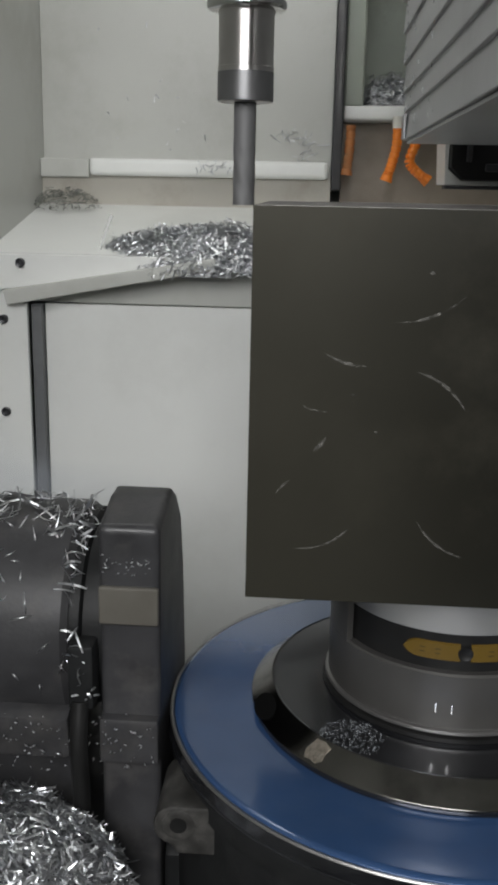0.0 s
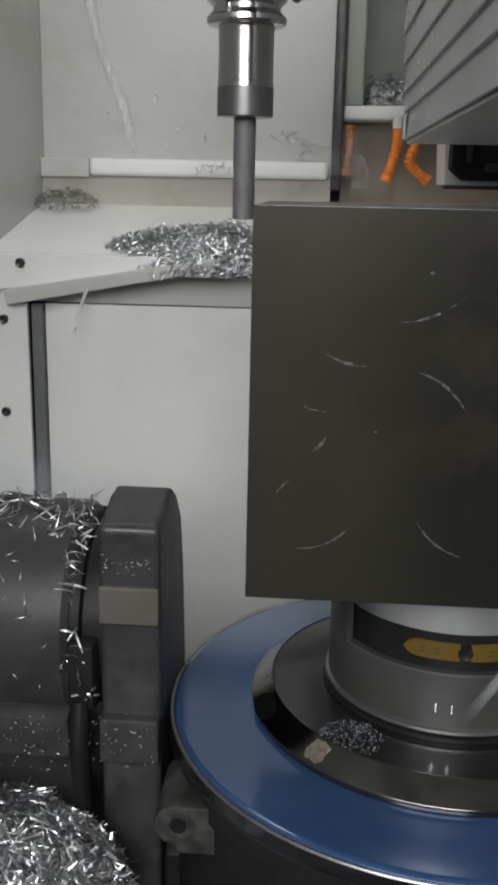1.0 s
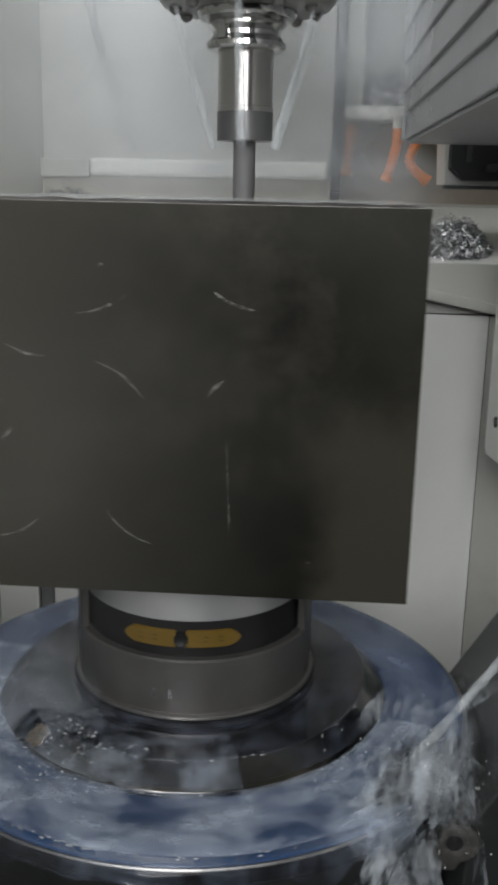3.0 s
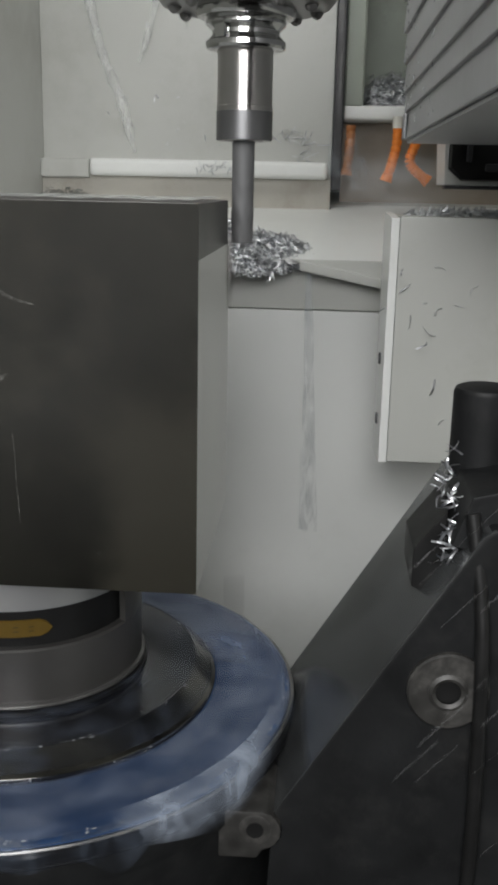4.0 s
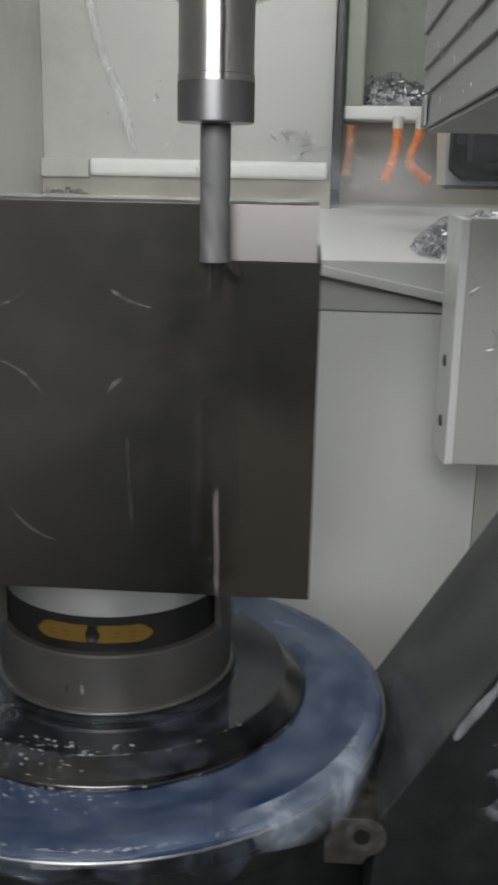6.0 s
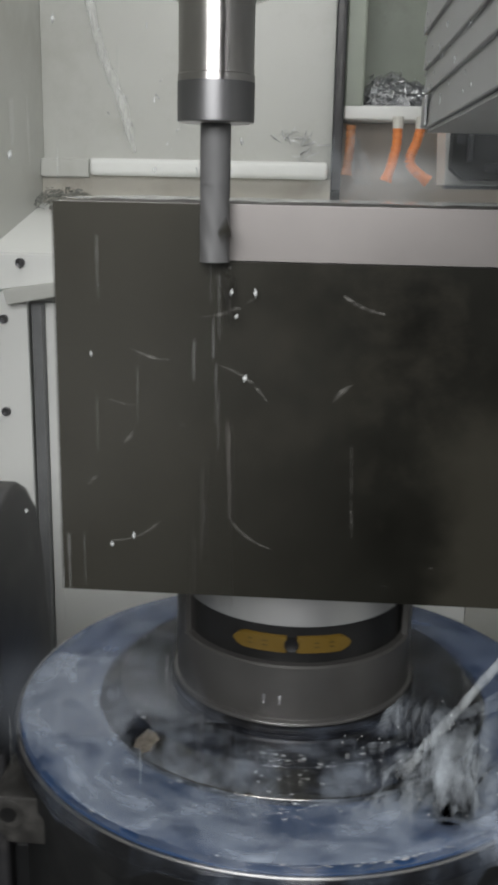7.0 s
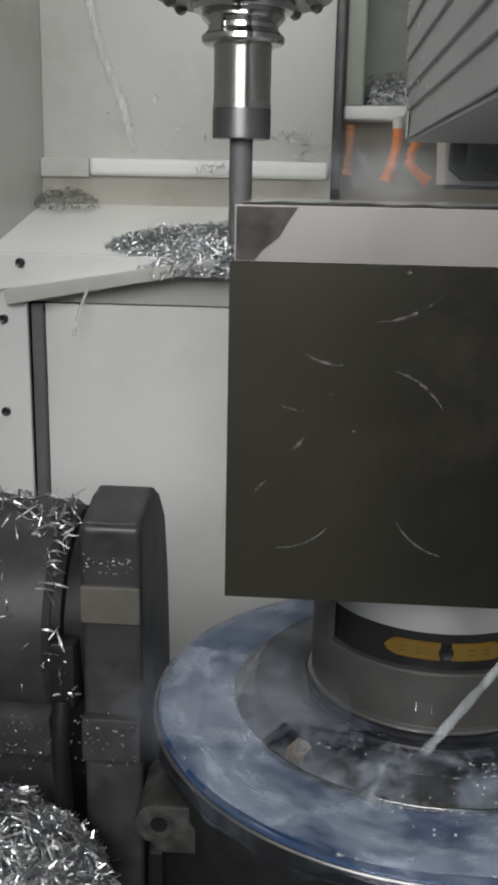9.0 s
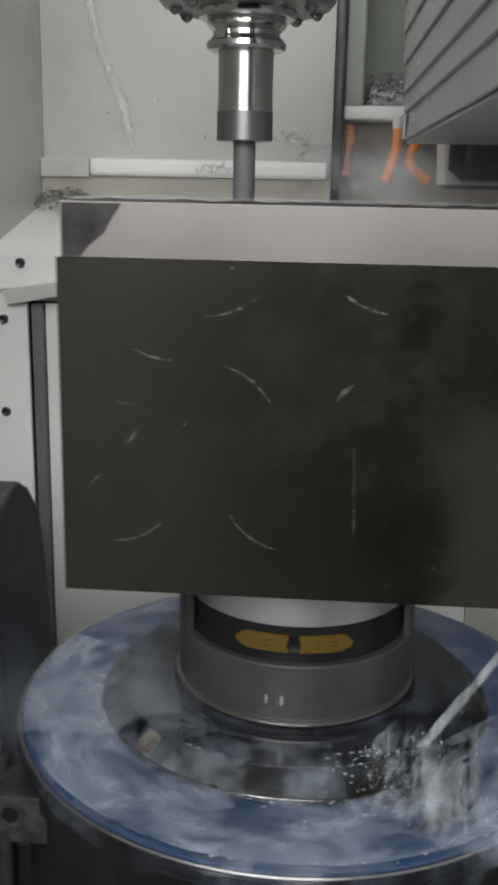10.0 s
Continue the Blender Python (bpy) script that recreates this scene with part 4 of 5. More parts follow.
def foam_film():
    """Milky film that spreads over the table's face and its base ring."""
    film = thing("coolant_film", "milky blue-white coolant film lying over the table face", "coolant")
    bm = bmesh.new()
    n, m = 120, 8
    rings = []
    for k in range(n):
        a = 2 * math.pi * k / n
        ring = []
        for j in range(m):
            s = j / (m - 1)
            r = .158 + (.0622 + .0008 * noise.noise(Vector((math.cos(a) * 3, math.sin(a) * 3, 2)))) * s
            z = 1.0486 + .0022 * noise.noise(Vector((r * math.cos(a) * 30, r * math.sin(a) * 30, 1))) - (.0042 if j == m - 1 else 0)
            ring.append(bm.verts.new((r * math.cos(a), r * math.sin(a), z)))
        rings.append(ring)
    for k in range(n):
        p, q = rings[k], rings[(k + 1) % n]
        for j in range(m - 1):
            bm.faces.new((p[j], q[j], q[j + 1], p[j + 1]))
    part("film", bm, FOAM, film)
    bm = bmesh.new()
    lathe([(.100, 1.0712), (.120, 1.0664), (.1395, 1.0660), (.150, 1.0575), (.1575, 1.0500)], 96, bm=bm)
    part("ring_film", bm, RING_FILM, film)
    rng = random.Random(31)
    bm = bmesh.new()
    for k in range(110):
        a, r = radians(rng.gauss(212, 12)), rng.uniform(.125, .182)
        z = 1.0490 if r > .157 else (1.0660 if r < .14 else 1.0660 - (r - .14) * .95)
        bmesh.ops.create_icosphere(bm, subdivisions=1, radius=rng.uniform(.0004, .0010), matrix=Matrix.Translation((r * math.cos(a), r * math.sin(a), z)))
    tagged(part("foam", bm, DRIB, film, "clustered foam bubbles"), kind="stuff")
    # pale beads of coolant also stand for the glints on the wet rims
    bm = bmesh.new()
    for k in range(120):
        a = radians(rng.gauss(235, 45))
        r, z = rng.choice(((.2165, 1.0468), (.2150, 1.0470), (.1570, 1.0500), (.1395, 1.0652), (.2165, 1.0468)))
        bmesh.ops.create_icosphere(bm, subdivisions=1, radius=rng.uniform(.0004, .0012), matrix=Matrix.Translation(((r + rng.gauss(0, .0015)) * math.cos(a), (r + rng.gauss(0, .0015)) * math.sin(a), z)) @ Matrix.Rotation(a, 4, "Z") @ Matrix.Diagonal((.8, rng.uniform(.8, 3), .5, 1)))
    tagged(part("bead", bm, BEAD, film, "pale coolant beads along the rims that double as glints"), kind="stuff")
    # torn skirt where the film runs off over the rim
    skirt = thing("coolant_skirt", "milky coolant running off over the table rim", "coolant")
    bm = bmesh.new()
    n, m, rings = 110, 8, []
    for k in range(n + 1):
        a = radians(188 + 168 * k / n)
        c = Vector((math.cos(a), math.sin(a), 0))
        ln = .008 + .020 * max(0, .35 + noise.noise(Vector((k * .13, 5, 0))))
        ring = []
        for j in range(m):
            q = j / (m - 1)
            r = .2190 + .0075 * min(1, q * 4) + .002 * noise.noise(Vector((k * .2, q * 3, 1)))
            ring.append(bm.verts.new(c * r + Vector((0, 0, 1.0488 - .004 * min(1, q * 4) - ln * q))))
        rings.append(ring)
    for p, q in zip(rings, rings[1:]):
        for j in range(m - 1):
            bm.faces.new((p[j], q[j], q[j + 1], p[j + 1]))
    part("sheet", bm, SKIRT_FILM, skirt)
    return film, skirt


def froth_sheet():
    """White froth drifting over the front half of the table face and its base ring."""
    fr = thing("coolant_froth", "white streaky froth drifting over the table face", "foam")
    for name, a0, a1, path in (("face_froth", 165, 345, [(.157, 1.0515), (.170, 1.0512), (.185, 1.0510), (.203, 1.0510), (.2185, 1.0488)]),
                               ("ring_froth", 150, 290, [(.112, 1.0672), (.125, 1.0674), (.139, 1.0672), (.149, 1.0590), (.1565, 1.0520)])):
        bm = bmesh.new()
        n, rings = 110, []
        for k in range(n + 1):
            a = radians(a0 + (a1 - a0) * k / n)
            rings.append([bm.verts.new((r * math.cos(a), r * math.sin(a), z + .0016 * noise.noise(Vector((r * math.cos(a) * 40, r * math.sin(a) * 40, 3))))) for r, z in path])
        for p, q in zip(rings, rings[1:]):
            for j in range(len(path) - 1):
                bm.faces.new((p[j], q[j], q[j + 1], p[j + 1]))
        part(name, bm, FROTH if name == "face_froth" else FROTH_THIN, fr)
    return fr


def overflow(label, a0, a1, bulge, drop, seed):
    """A lobe of milky coolant pouring over the table's rim."""
    lobe = thing("coolant_overflow", label, "coolant", group="overflows")
    bm = bmesh.new()
    n, m, rings = 70, 16, []
    for k in range(n + 1):
        u = k / n
        a = radians(a0 + (a1 - a0) * u)
        swell = math.sin(math.pi * u) ** .7
        c = Vector((math.cos(a), math.sin(a), 0))
        ring = []
        for j in range(m + 1):
            q = j / m
            w = noise.noise(Vector((u * 5, q * 1.5, seed)))
            r = .2080 + (.012 + bulge * swell * (1 + .25 * w)) * math.sin(min(1, q * 1.9) * math.pi / 2)
            z = 1.0505 - .003 * q - drop * (.35 + .65 * swell) * (1 + .2 * noise.noise(Vector((u * 2.5, 1, seed)))) * max(0, q - .22) ** 1.5 * 1.5
            ring.append(bm.verts.new(c * r + Vector((0, 0, z + .002 * w))))
        rings.append(ring)
    for p, q in zip(rings, rings[1:]):
        for j in range(m):
            bm.faces.new((p[j], q[j], q[j + 1], p[j + 1]))
    part("sheet", bm, LOBE, lobe)
    return lobe


def mist_puffs():
    """The haze of atomised coolant round the cutter, in a few bowed veils."""
    out = []
    for k, (x, y, z, sx, sz) in enumerate(((-.16, .98, 1.465, .42, .105), (.08, 1.04, 1.470, .36, .095), (-.25, 1.12, 1.420, .36, .21),
                                           (-.07, .90, 1.465, .30, .090), (-.20, 1.18, 1.25, .30, .20), (-.24, 1.08, 1.18, .32, .24), (.0, .560, 1.36, .26, .20), (.03, 1.0, 1.43, .20, .12),
                                           (-.22, 1.10, 1.400, .40, .19), (.115, 1.43, 1.462, .125, .058), (.10, .86, 1.470, .22, .075))):
        p = thing("mist_puff", "drifting white haze of atomised coolant", "mist", group="mist puffs")
        bm = bmesh.new()
        n = 24
        grid = []
        for i in range(n + 1):
            row = []
            for j in range(n + 1):
                u, v = 2 * i / n - 1, 2 * j / n - 1
                row.append(bm.verts.new((u * sx, .035 * (u * u + v * v) + .02 * noise.noise(Vector((u * 2 + k, v * 2, 0))), v * sz)))
            grid.append(row)
        for i in range(n):
            for j in range(n):
                if (2 * (i + .5) / n - 1) ** 2 + (2 * (j + .5) / n - 1) ** 2 < .98:
                    bm.faces.new((grid[i][j], grid[i + 1][j], grid[i + 1][j + 1], grid[i][j + 1]))
        for v in [v for v in bm.verts if not v.link_faces]:
            bm.verts.remove(v)
        mist = BRIGHTENING_MIST if k == 6 else (DENSE_MIST if k == 8 else (MIST if k < 4 or k == 10 else THIN_MIST))
        part("haze", bm, mist, p)
        out.append((p, Vector((x, y, z))))
    return out


def veils(name, label, seed, count, place, drops, mat=None):
    """Broken sheets of falling coolant with fine drops round them, one rigid piece."""
    rng = random.Random(seed)
    sp = thing(name, label, "coolant")
    for k in range(count):
        top, fall, w = place(rng)
        bm = bmesh.new()
        n, m, rows = 10, 5, []
        for i in range(n + 1):
            t = i / n
            c = Vector(top) + Vector(fall) * t + Vector((0, 0, -.02 * t * t))
            ww = w * (.5 + .7 * t) * (1 + .3 * noise.noise(Vector((i * .6, seed + k, 0))))
            rows.append([bm.verts.new(c + Vector(((2 * j / m - 1) * ww, .006 * noise.noise(Vector((i * .5, j * .9, seed + k))) - .004 * (1 - (2 * j / m - 1) ** 2), 0))) for j in range(m + 1)])
        for a, b in zip(rows, rows[1:]):
            for j in range(m):
                bm.faces.new((a[j], a[j + 1], b[j + 1], b[j]))
        part("sheet", bm, mat or VEIL, sp)
    bm = bmesh.new()
    for _ in range(drops):
        top, fall, w = place(rng)
        q = Vector(top) + Vector(fall) * rng.uniform(-.1, 1.2) + Vector([rng.gauss(0, .008) for _ in range(3)])
        bmesh.ops.create_icosphere(bm, subdivisions=1, radius=rng.uniform(.0002, .0005), matrix=Matrix.Translation(q) @ Matrix.Diagonal((1, 1, rng.uniform(1, 2.5), 1)))
    tagged(part("spatter", bm, DRIB, sp), kind="stuff")
    return sp


# ---- build ----
enclosure()
back_fittings()
COVER_THING = slide_cover()
SPINDLE = spindle()
TABLE = rotary_table()
CLAMP = clamp_base()
BLOCK = workpiece()
BITES = stock_rim(BLOCK)
BOX = side_box()

# swarf lying still on the cabin
swarf_heap("swarf_heap", "loose heap of bright swarf lying on the shelf", pose(-.150, 1.355, 1.352, 10, 0, 0), .155, .095, .050, 4200, 11, size=(.009, .028))
swarf_heap("swarf_heap", "small clump of bright swarf hanging on the shelf lip", pose(.186, 1.37, 1.368, 10, 0, 0), .055, .060, .050, 1100, 12)
swarf_heap("swarf_heap", "bright swarf packed on the recess ledge", pose(.118, 1.66, 1.5785, 0, 0, 0), .070, .055, .055, 1100, 13)
swarf_heap("swarf_heap", "dirty swarf gathered in the shelf corner", pose(-.400, 1.555, 1.413, 8, 0, 0), .055, .045, .034, 420, 14, core=False, size=(.004, .012), metal=CHIP_DIRTY)

# swarf that rides on the table's castings
DRUM_SWARF = swarf_heap("swarf_heap", "bright swarf lying on the motor drum", pose(0, 0, 0), .055, .04, .008, 75, 15, core=False, size=(.012, .034))
GROOVE_SWARF = swarf_string("swarf_string", "bright swarf caught down the gap beside the bearing housing", [(-.272, .665, 1.228), (-.281, .652, 1.20), (-.2875, .644, 1.16), (-.286, .641, 1.12), (-.276, .642, 1.08)], .0024, 40, 16)
HOUSE_SWARF = swarf_heap("swarf_heap", "bright swarf lying on the drum's end", pose(0, 0, 0), .022, .022, .005, 22, 20, core=False)
LOW_SWARF = swarf_heap("swarf_heap", "bright heap of swarf beside the cradle", pose(0, 0, 0), .110, .085, .080, 5200, 17, size=(.009, .026))
BOX_SWARF = swarf_heap("swarf_heap", "bright swarf along the top of the drive box", pose(0, 0, 0), .10, .045, .006, 500, 18, core=False)
POST_SWARF = swarf_string("swarf_string", "bright swarf caught by the black post", [(.326, .655, 1.275), (.324, .645, 1.25), (.325, .630, 1.225), (.322, .620, 1.205)], .0045, 55, 19, (.006, .015))
TOP_SWARF = swarf_string("swarf_string", "bright swarf wound round the black post's top", [(.380, .690, 1.335), (.378, .690, 1.315), (.374, .685, 1.30)], .004, 35, 21)
STRAY = spray("stray_swarf", "stray slivers of swarf sticking to the motor drum", 23, 30,
              lambda r: ((lambda a, x: ((x, .735 - .0905 * math.cos(a), 1.108 + .0905 * math.sin(a)), (r.gauss(0, 1), r.gauss(0, .3), r.gauss(0, 1))))(r.uniform(-.4, 1.4), r.uniform(-.40, -.294))), (.0005, .0010), (5, 15), CHIP)
STRAY["label"], STRAY["category"] = "stray slivers of swarf sticking to the motor drum", "metal chips"

# flecks of swarf stuck to the wet walls
swarf_string("stray_swarf", "dull slivers of swarf stuck to the back wall", [(-.40, 1.597, 1.70), (-.30, 1.597, 1.62), (-.20, 1.597, 1.66), (-.18, 1.597, 1.56), (-.36, 1.597, 1.56)], .035, 26, 71, (.004, .012))
swarf_string("stray_swarf", "curled swarf hanging on the back wall's end", [(-.060, 1.595, 1.530), (-.030, 1.595, 1.525), (-.005, 1.595, 1.510), (-.025, 1.595, 1.495)], .006, 26, 72, (.010, .03))
swarf_string("stray_swarf", "bright slivers of swarf on the ledge", [(-.190, 1.560, 1.486), (-.165, 1.560, 1.478), (-.150, 1.560, 1.484)], .006, 22, 73, (.005, .014))
LEDGE_SPECKS = spray("stray_swarf", "fine specks of swarf on the casting ledges", 75, 170,
                     lambda r: (((r.uniform(-.40, -.226), .6445 + r.gauss(0, .001), r.choice((1.0500, 1.0350, 1.0210)) + r.gauss(0, .006)) if r.random() < .8 else (r.uniform(-.266, -.228), .6535, 1.180 + r.gauss(0, .004)), (r.gauss(0, 1), r.gauss(0, .4), r.gauss(0, .6)))), (.0003, .0009), (1, 4), CHIP)
tagged(LEDGE_SPECKS, category="metal chips")
FOAM_PATCH = spray("foam_patch", "patch of foam bubbles sitting on the clamping base", 76, 420,
                   lambda r: ((lambda a, q: ((-.079 + .024 * q * math.cos(a), .627 + .024 * q * math.sin(a), 1.0652 - max(0, math.hypot(-.079 + .024 * q * math.cos(a), -.098 + .024 * q * math.sin(a)) - .1395) * .85), (0, 0, 1)))(r.uniform(0, 6.283), r.random() ** .5)), (.0003, .0007), (.6, .9), BUBBLE)
tagged(FOAM_PATCH, category="foam")
BOX_FLECKS = swarf_string("stray_swarf", "dull slivers of swarf stuck to the drive box", [(.34, 1.079, 1.34), (.37, 1.079, 1.28), (.36, 1.079, 1.20), (.42, 1.079, 1.38)], .022, 24, 74, (.006, .02))
CURTAIN = veils("falling_coolant", "thin coolant falling from the shelf before the panel", 81, 2, lambda r: ((-.004 + r.gauss(0, .004), 1.262 + r.uniform(-.01, .01), 1.335), (r.gauss(.008, .004), 0, -.33), .009), 30)
RECESS_SPLASH = veils("recess_splash", "white coolant running off the recess edge", 83, 5, lambda r: ((.030 + r.gauss(.012, .012), 1.530 + r.uniform(-.01, .01), 1.520 + r.gauss(0, .012)), (r.gauss(.010, .008), -.01, -.03), .012), 60)

WALL_STREAMS = wall_streams()
JET_THING = table_jet()
FILM, SKIRT = foam_film()
FROTH_SHEET = froth_sheet()
LOBES = [overflow("milky coolant pouring over the rim onto the lug", 176, 244, .020, .060, 3),
         overflow("thin milky coolant slopping over the table rim", 300, 350, .010, .030, 8)]
MISTS = mist_puffs()


def nozzle_jets():
    """The jets from the spindle's coolant ring towards the cutter."""
    j = thing("nozzle_jet", "thin white coolant jets aimed at the cutter", "coolant")
    for a in (184, 206, 268, 334, 356):
        d = Vector((math.cos(radians(a)), math.sin(radians(a)), 0))
        part("jet", tube(bend([d * .060 + Vector((0, 0, .100)), d * .044 + Vector((0, 0, .050)), d * .026 + Vector((0, 0, -.005))], 4), [(.0012 if a != 268 else .0030) + .0016 * q / 8 for q in range(9)], 10), JET, j)
    return j


NOZZLE_JETS = nozzle_jets()


FALLS = [veils("splash", "torn white coolant pouring off the table rim", 40 + k, 13, lambda r: ((max(.074, r.gauss(.106, .022)), r.gauss(.562, .012), r.uniform(1.03, 1.14)),
               (r.gauss(-.030, .030), r.gauss(-.008, .010), -r.uniform(.02, .07)), r.uniform(.005, .017)), 55, SHEET) for k in range(2)]
SPLASHES = [veils("splash", "torn white coolant where the jet lands", 50 + k, 8, lambda r: ((.086 + r.gauss(0, .013), .602 + r.gauss(0, .008), 1.068 + r.gauss(0, .004)),
                  (r.gauss(-.01, .030), r.gauss(-.012, .010), r.uniform(-.016, .008)), r.uniform(.004, .011)), 20, SHEET) for k in range(2)]
DROPS = [spray("flying_drops", "coolant drops flying off the cutter", 60 + k, 18,
               lambda r: ((r.uniform(-.16, .02), r.uniform(-.02, .02), r.uniform(-.22, .22)), (r.gauss(0, .2), 0, -1)), (.0011, .0020), (1.2, 2.4), DROP) for k in range(3)]


BURST = spray("flying_drops", "streaks of coolant flung down past the block", 95, 30,
              lambda r: ((r.uniform(-.02, .105), .555 + r.uniform(-.015, .015), r.uniform(1.22, 1.42)), (r.gauss(.22, .12), 0, -1)), (.0005, .0010), (3, 7), DROP)
RAIN = [spray("flying_drops", "streaks of coolant falling before the dark support", 97 + k, 24,
              lambda r: ((r.uniform(.0, .13), .56 + r.uniform(-.02, .02), r.uniform(.96, 1.18)), (r.gauss(-.55, .15), 0, -1)), (.0004, .0009), (3, 9), DROP) for k in range(2)]


def block_pool():
    """Coolant standing on the block's top."""
    pl = thing("coolant_pool", "thin white coolant standing on the block top", "coolant")
    bm = bmesh.new()
    n, m = 60, 30
    grid = [[bm.verts.new((-.150 + .300 * i / n, .606 + .198 * j / m, 1.4418 + .0012 * noise.noise(Vector((i * .3, j * .3, 4))))) for j in range(m + 1)] for i in range(n + 1)]
    for i in range(n):
        for j in range(m):
            bm.faces.new((grid[i][j], grid[i + 1][j], grid[i + 1][j + 1], grid[i][j + 1]))
    part("sheet", bm, POOL, pl)
    return pl


BLOCK_POOL = block_pool()


def table_haze():
    hz = thing("mist_puff", "thin grey haze hanging over the back of the table", "mist", group="mist puffs")
    for k, (x, y, z, sx, sz) in enumerate(((-.150, .640, 1.060, .120, .060), (-.06, .625, 1.040, .16, .040))):
        bm = bmesh.new()
        n = 20
        grid = [[bm.verts.new((sx * (2 * i / n - 1), .02 * ((2 * i / n - 1) ** 2 + (2 * j / n - 1) ** 2), sz * (2 * j / n - 1))) for j in range(n + 1)] for i in range(n + 1)]
        for i in range(n):
            for j in range(n):
                if (2 * (i + .5) / n - 1) ** 2 + (2 * (j + .5) / n - 1) ** 2 < .98:
                    bm.faces.new((grid[i][j], grid[i + 1][j], grid[i + 1][j + 1], grid[i][j + 1]))
        for v in [v for v in bm.verts if not v.link_faces]:
            bm.verts.remove(v)
        part("haze", bm, LOW_HAZE, hz, at=pose(x, y, z, -14, 0, 0))
    return hz


TABLE_HAZE = table_haze()


def motions():
    def table_pose(t_rows, base=None):
        return [(t, Matrix.Translation((x, 0, 0)) @ (base or Matrix())) for t, x in t_rows]

    for ob in (TABLE, CLAMP, BLOCK, STRAY, LEDGE_SPECKS, FOAM_PATCH, BOX_FLECKS, GROOVE_SWARF, POST_SWARF, TOP_SWARF):
        walk(ob, table_pose(TABLE_ROWS))
    walk(BOX, table_pose(TABLE_ROWS))
    for ob, m in ((DRUM_SWARF, pose(-.345, .725, 1.194)), (HOUSE_SWARF, pose(-.302, .705, 1.190, 15, 0, 0)), (LOW_SWARF, pose(-.345, .585, .945)),
                  (BOX_SWARF, pose(.425, 1.13, 1.4235))):
        walk(ob, table_pose(TABLE_ROWS, m))
    for ob in SPINDLE[:2]:
        walk(ob, [(t, pose(SPINDLE_X, y, 1.485 + dz)) for t, y, dz in SPINDLE_ROWS])
    # the cutter spins; the holder is drawn round, so that it need not
    walk(SPINDLE[2], [(k / FPS, pose(SPINDLE_X, along(SPINDLE_ROWS, k / FPS, 1), 1.485 + along(SPINDLE_ROWS, k / FPS, 2), 0, 0, -87 * k)) for k in range(10 * FPS + 1)])
    walk(COVER_THING, [(t, pose(0, y - .8145, 0)) for t, y, dz in SPINDLE_ROWS])

    # each bite of the rim is thrown off as the cutter meets it, and drops into the pan
    rng = random.Random(9)
    for ob, c, t, (ox, oy) in BITES:
        rest = Matrix.Translation(c)
        dx = rng.uniform(-.03, .02) if oy else 0
        far = rng.uniform(.03, .09)
        spin = [rng.uniform(-80, 80) for _ in range(3)]
        if ox:
            far *= .25
        mid = pose(c.x + dx * .5 + ox * far * .5, c.y + oy * far * .5, c.z - rng.uniform(.03, .10) - abs(ox) * .16, *spin)
        low = pose(c.x + dx + ox * far, c.y + oy * far,   .508 + rng.uniform(0, .01), *[s * 1.5 for s in spin])
        walk(ob, [(0, rest), (t - .07, rest), (t, rest), (t + .10, mid), (t + .34, low), (max(10, t + .4), low)])

    # coolant
    walk(CURTAIN, [(0, pose(.35, 0, .02)), (1.0, pose(.35, 0, .02)), (1.3, pose(0, 0, 0)), (4.3, pose(0, 0, .01)), (4.8, pose(-.003, 0, -.01)), (5.2, pose(-.006, 0, .01)), (10, pose(0, 0, 0))])
    walk(RECESS_SPLASH, [(0, pose(.02, .08, .30)), (.75, pose(.02, .08, .30)), (1.0, pose(0, 0, 0)), (2.5, pose(.004, 0, .004)), (5, pose(-.003, 0, -.004)), (7.5, pose(.003, 0, .006)), (10, pose(0, 0, 0))])
    for k, s in enumerate(WALL_STREAMS[:3]):
        t = .6 if k == 0 else 3.5 + .1 * k
        end = [(10, pose(0, 0, -.45))] if k == 0 else [(5.8, pose(0, 0, -.46)), (6.15, pose(0, 0, .15)), (10, pose(0, 0, .15))]
        walk(s, [(0, pose(0, 0, .15)), (t, pose(0, 0, .15)), (t + .4, pose(0, 0, -.45))] + end)
    walk(WALL_STREAMS[3], [(0, pose(.02, .06, .09)), (.7, pose(.02, .06, .09)), (1.0, pose(0, 0, 0)), (3.2, pose(0, 0, .004)), (6.3, pose(0, 0, -.004)), (10, pose(0, 0, 0))])
    walk(JET_THING, [(0, pose(.30, -.16, .60)), (.85, pose(.30, -.16, .60)), (1.02, pose(.012, 0, 0)), (1.5, pose(.002, 0, 0)), (2.5, pose(-.010, -.012, -.004)), (3.2, pose(-.016, -.022, -.008)),
                     (3.6, pose(.03, 0, 0)), (4.1, pose(.13, -.03, 0)), (5.3, pose(.13, -.03, 0)), (5.9, pose(.03, 0, 0)), (6.5, pose(-.016, -.022, -.008)), (7.1, pose(-.010, -.015, -.006)), (8, pose(.006, 0, -.006)), (9, pose(.004, 0, 0)), (10, pose(0, 0, .002))])
    film_in = lambda t: -.03 if t < 1.0 else (0 if t > 1.35 else -.03 * (1.35 - t) / .35)
    rows = sorted(TABLE_ROWS + [(1.0, .1167), (1.35, .1167)])
    walk(FILM, [(t, pose(x, AXIS_Y, film_in(t), 0, 0, 8 * t)) for t, x in rows])
    up = lambda t: along([(0, -.016), (1.1, -.016), (1.35, 0), (3.5, 0), (4.0, -.016), (5.7, -.016), (6.2, 0), (10, 0)], t)
    rows = sorted(TABLE_ROWS + [(1.1, .1167), (1.35, .1167)])
    walk(FROTH_SHEET, [(t, pose(x, AXIS_Y, up(t), 0, 0, 5 * math.sin(1.1 * t))) for t, x in rows])
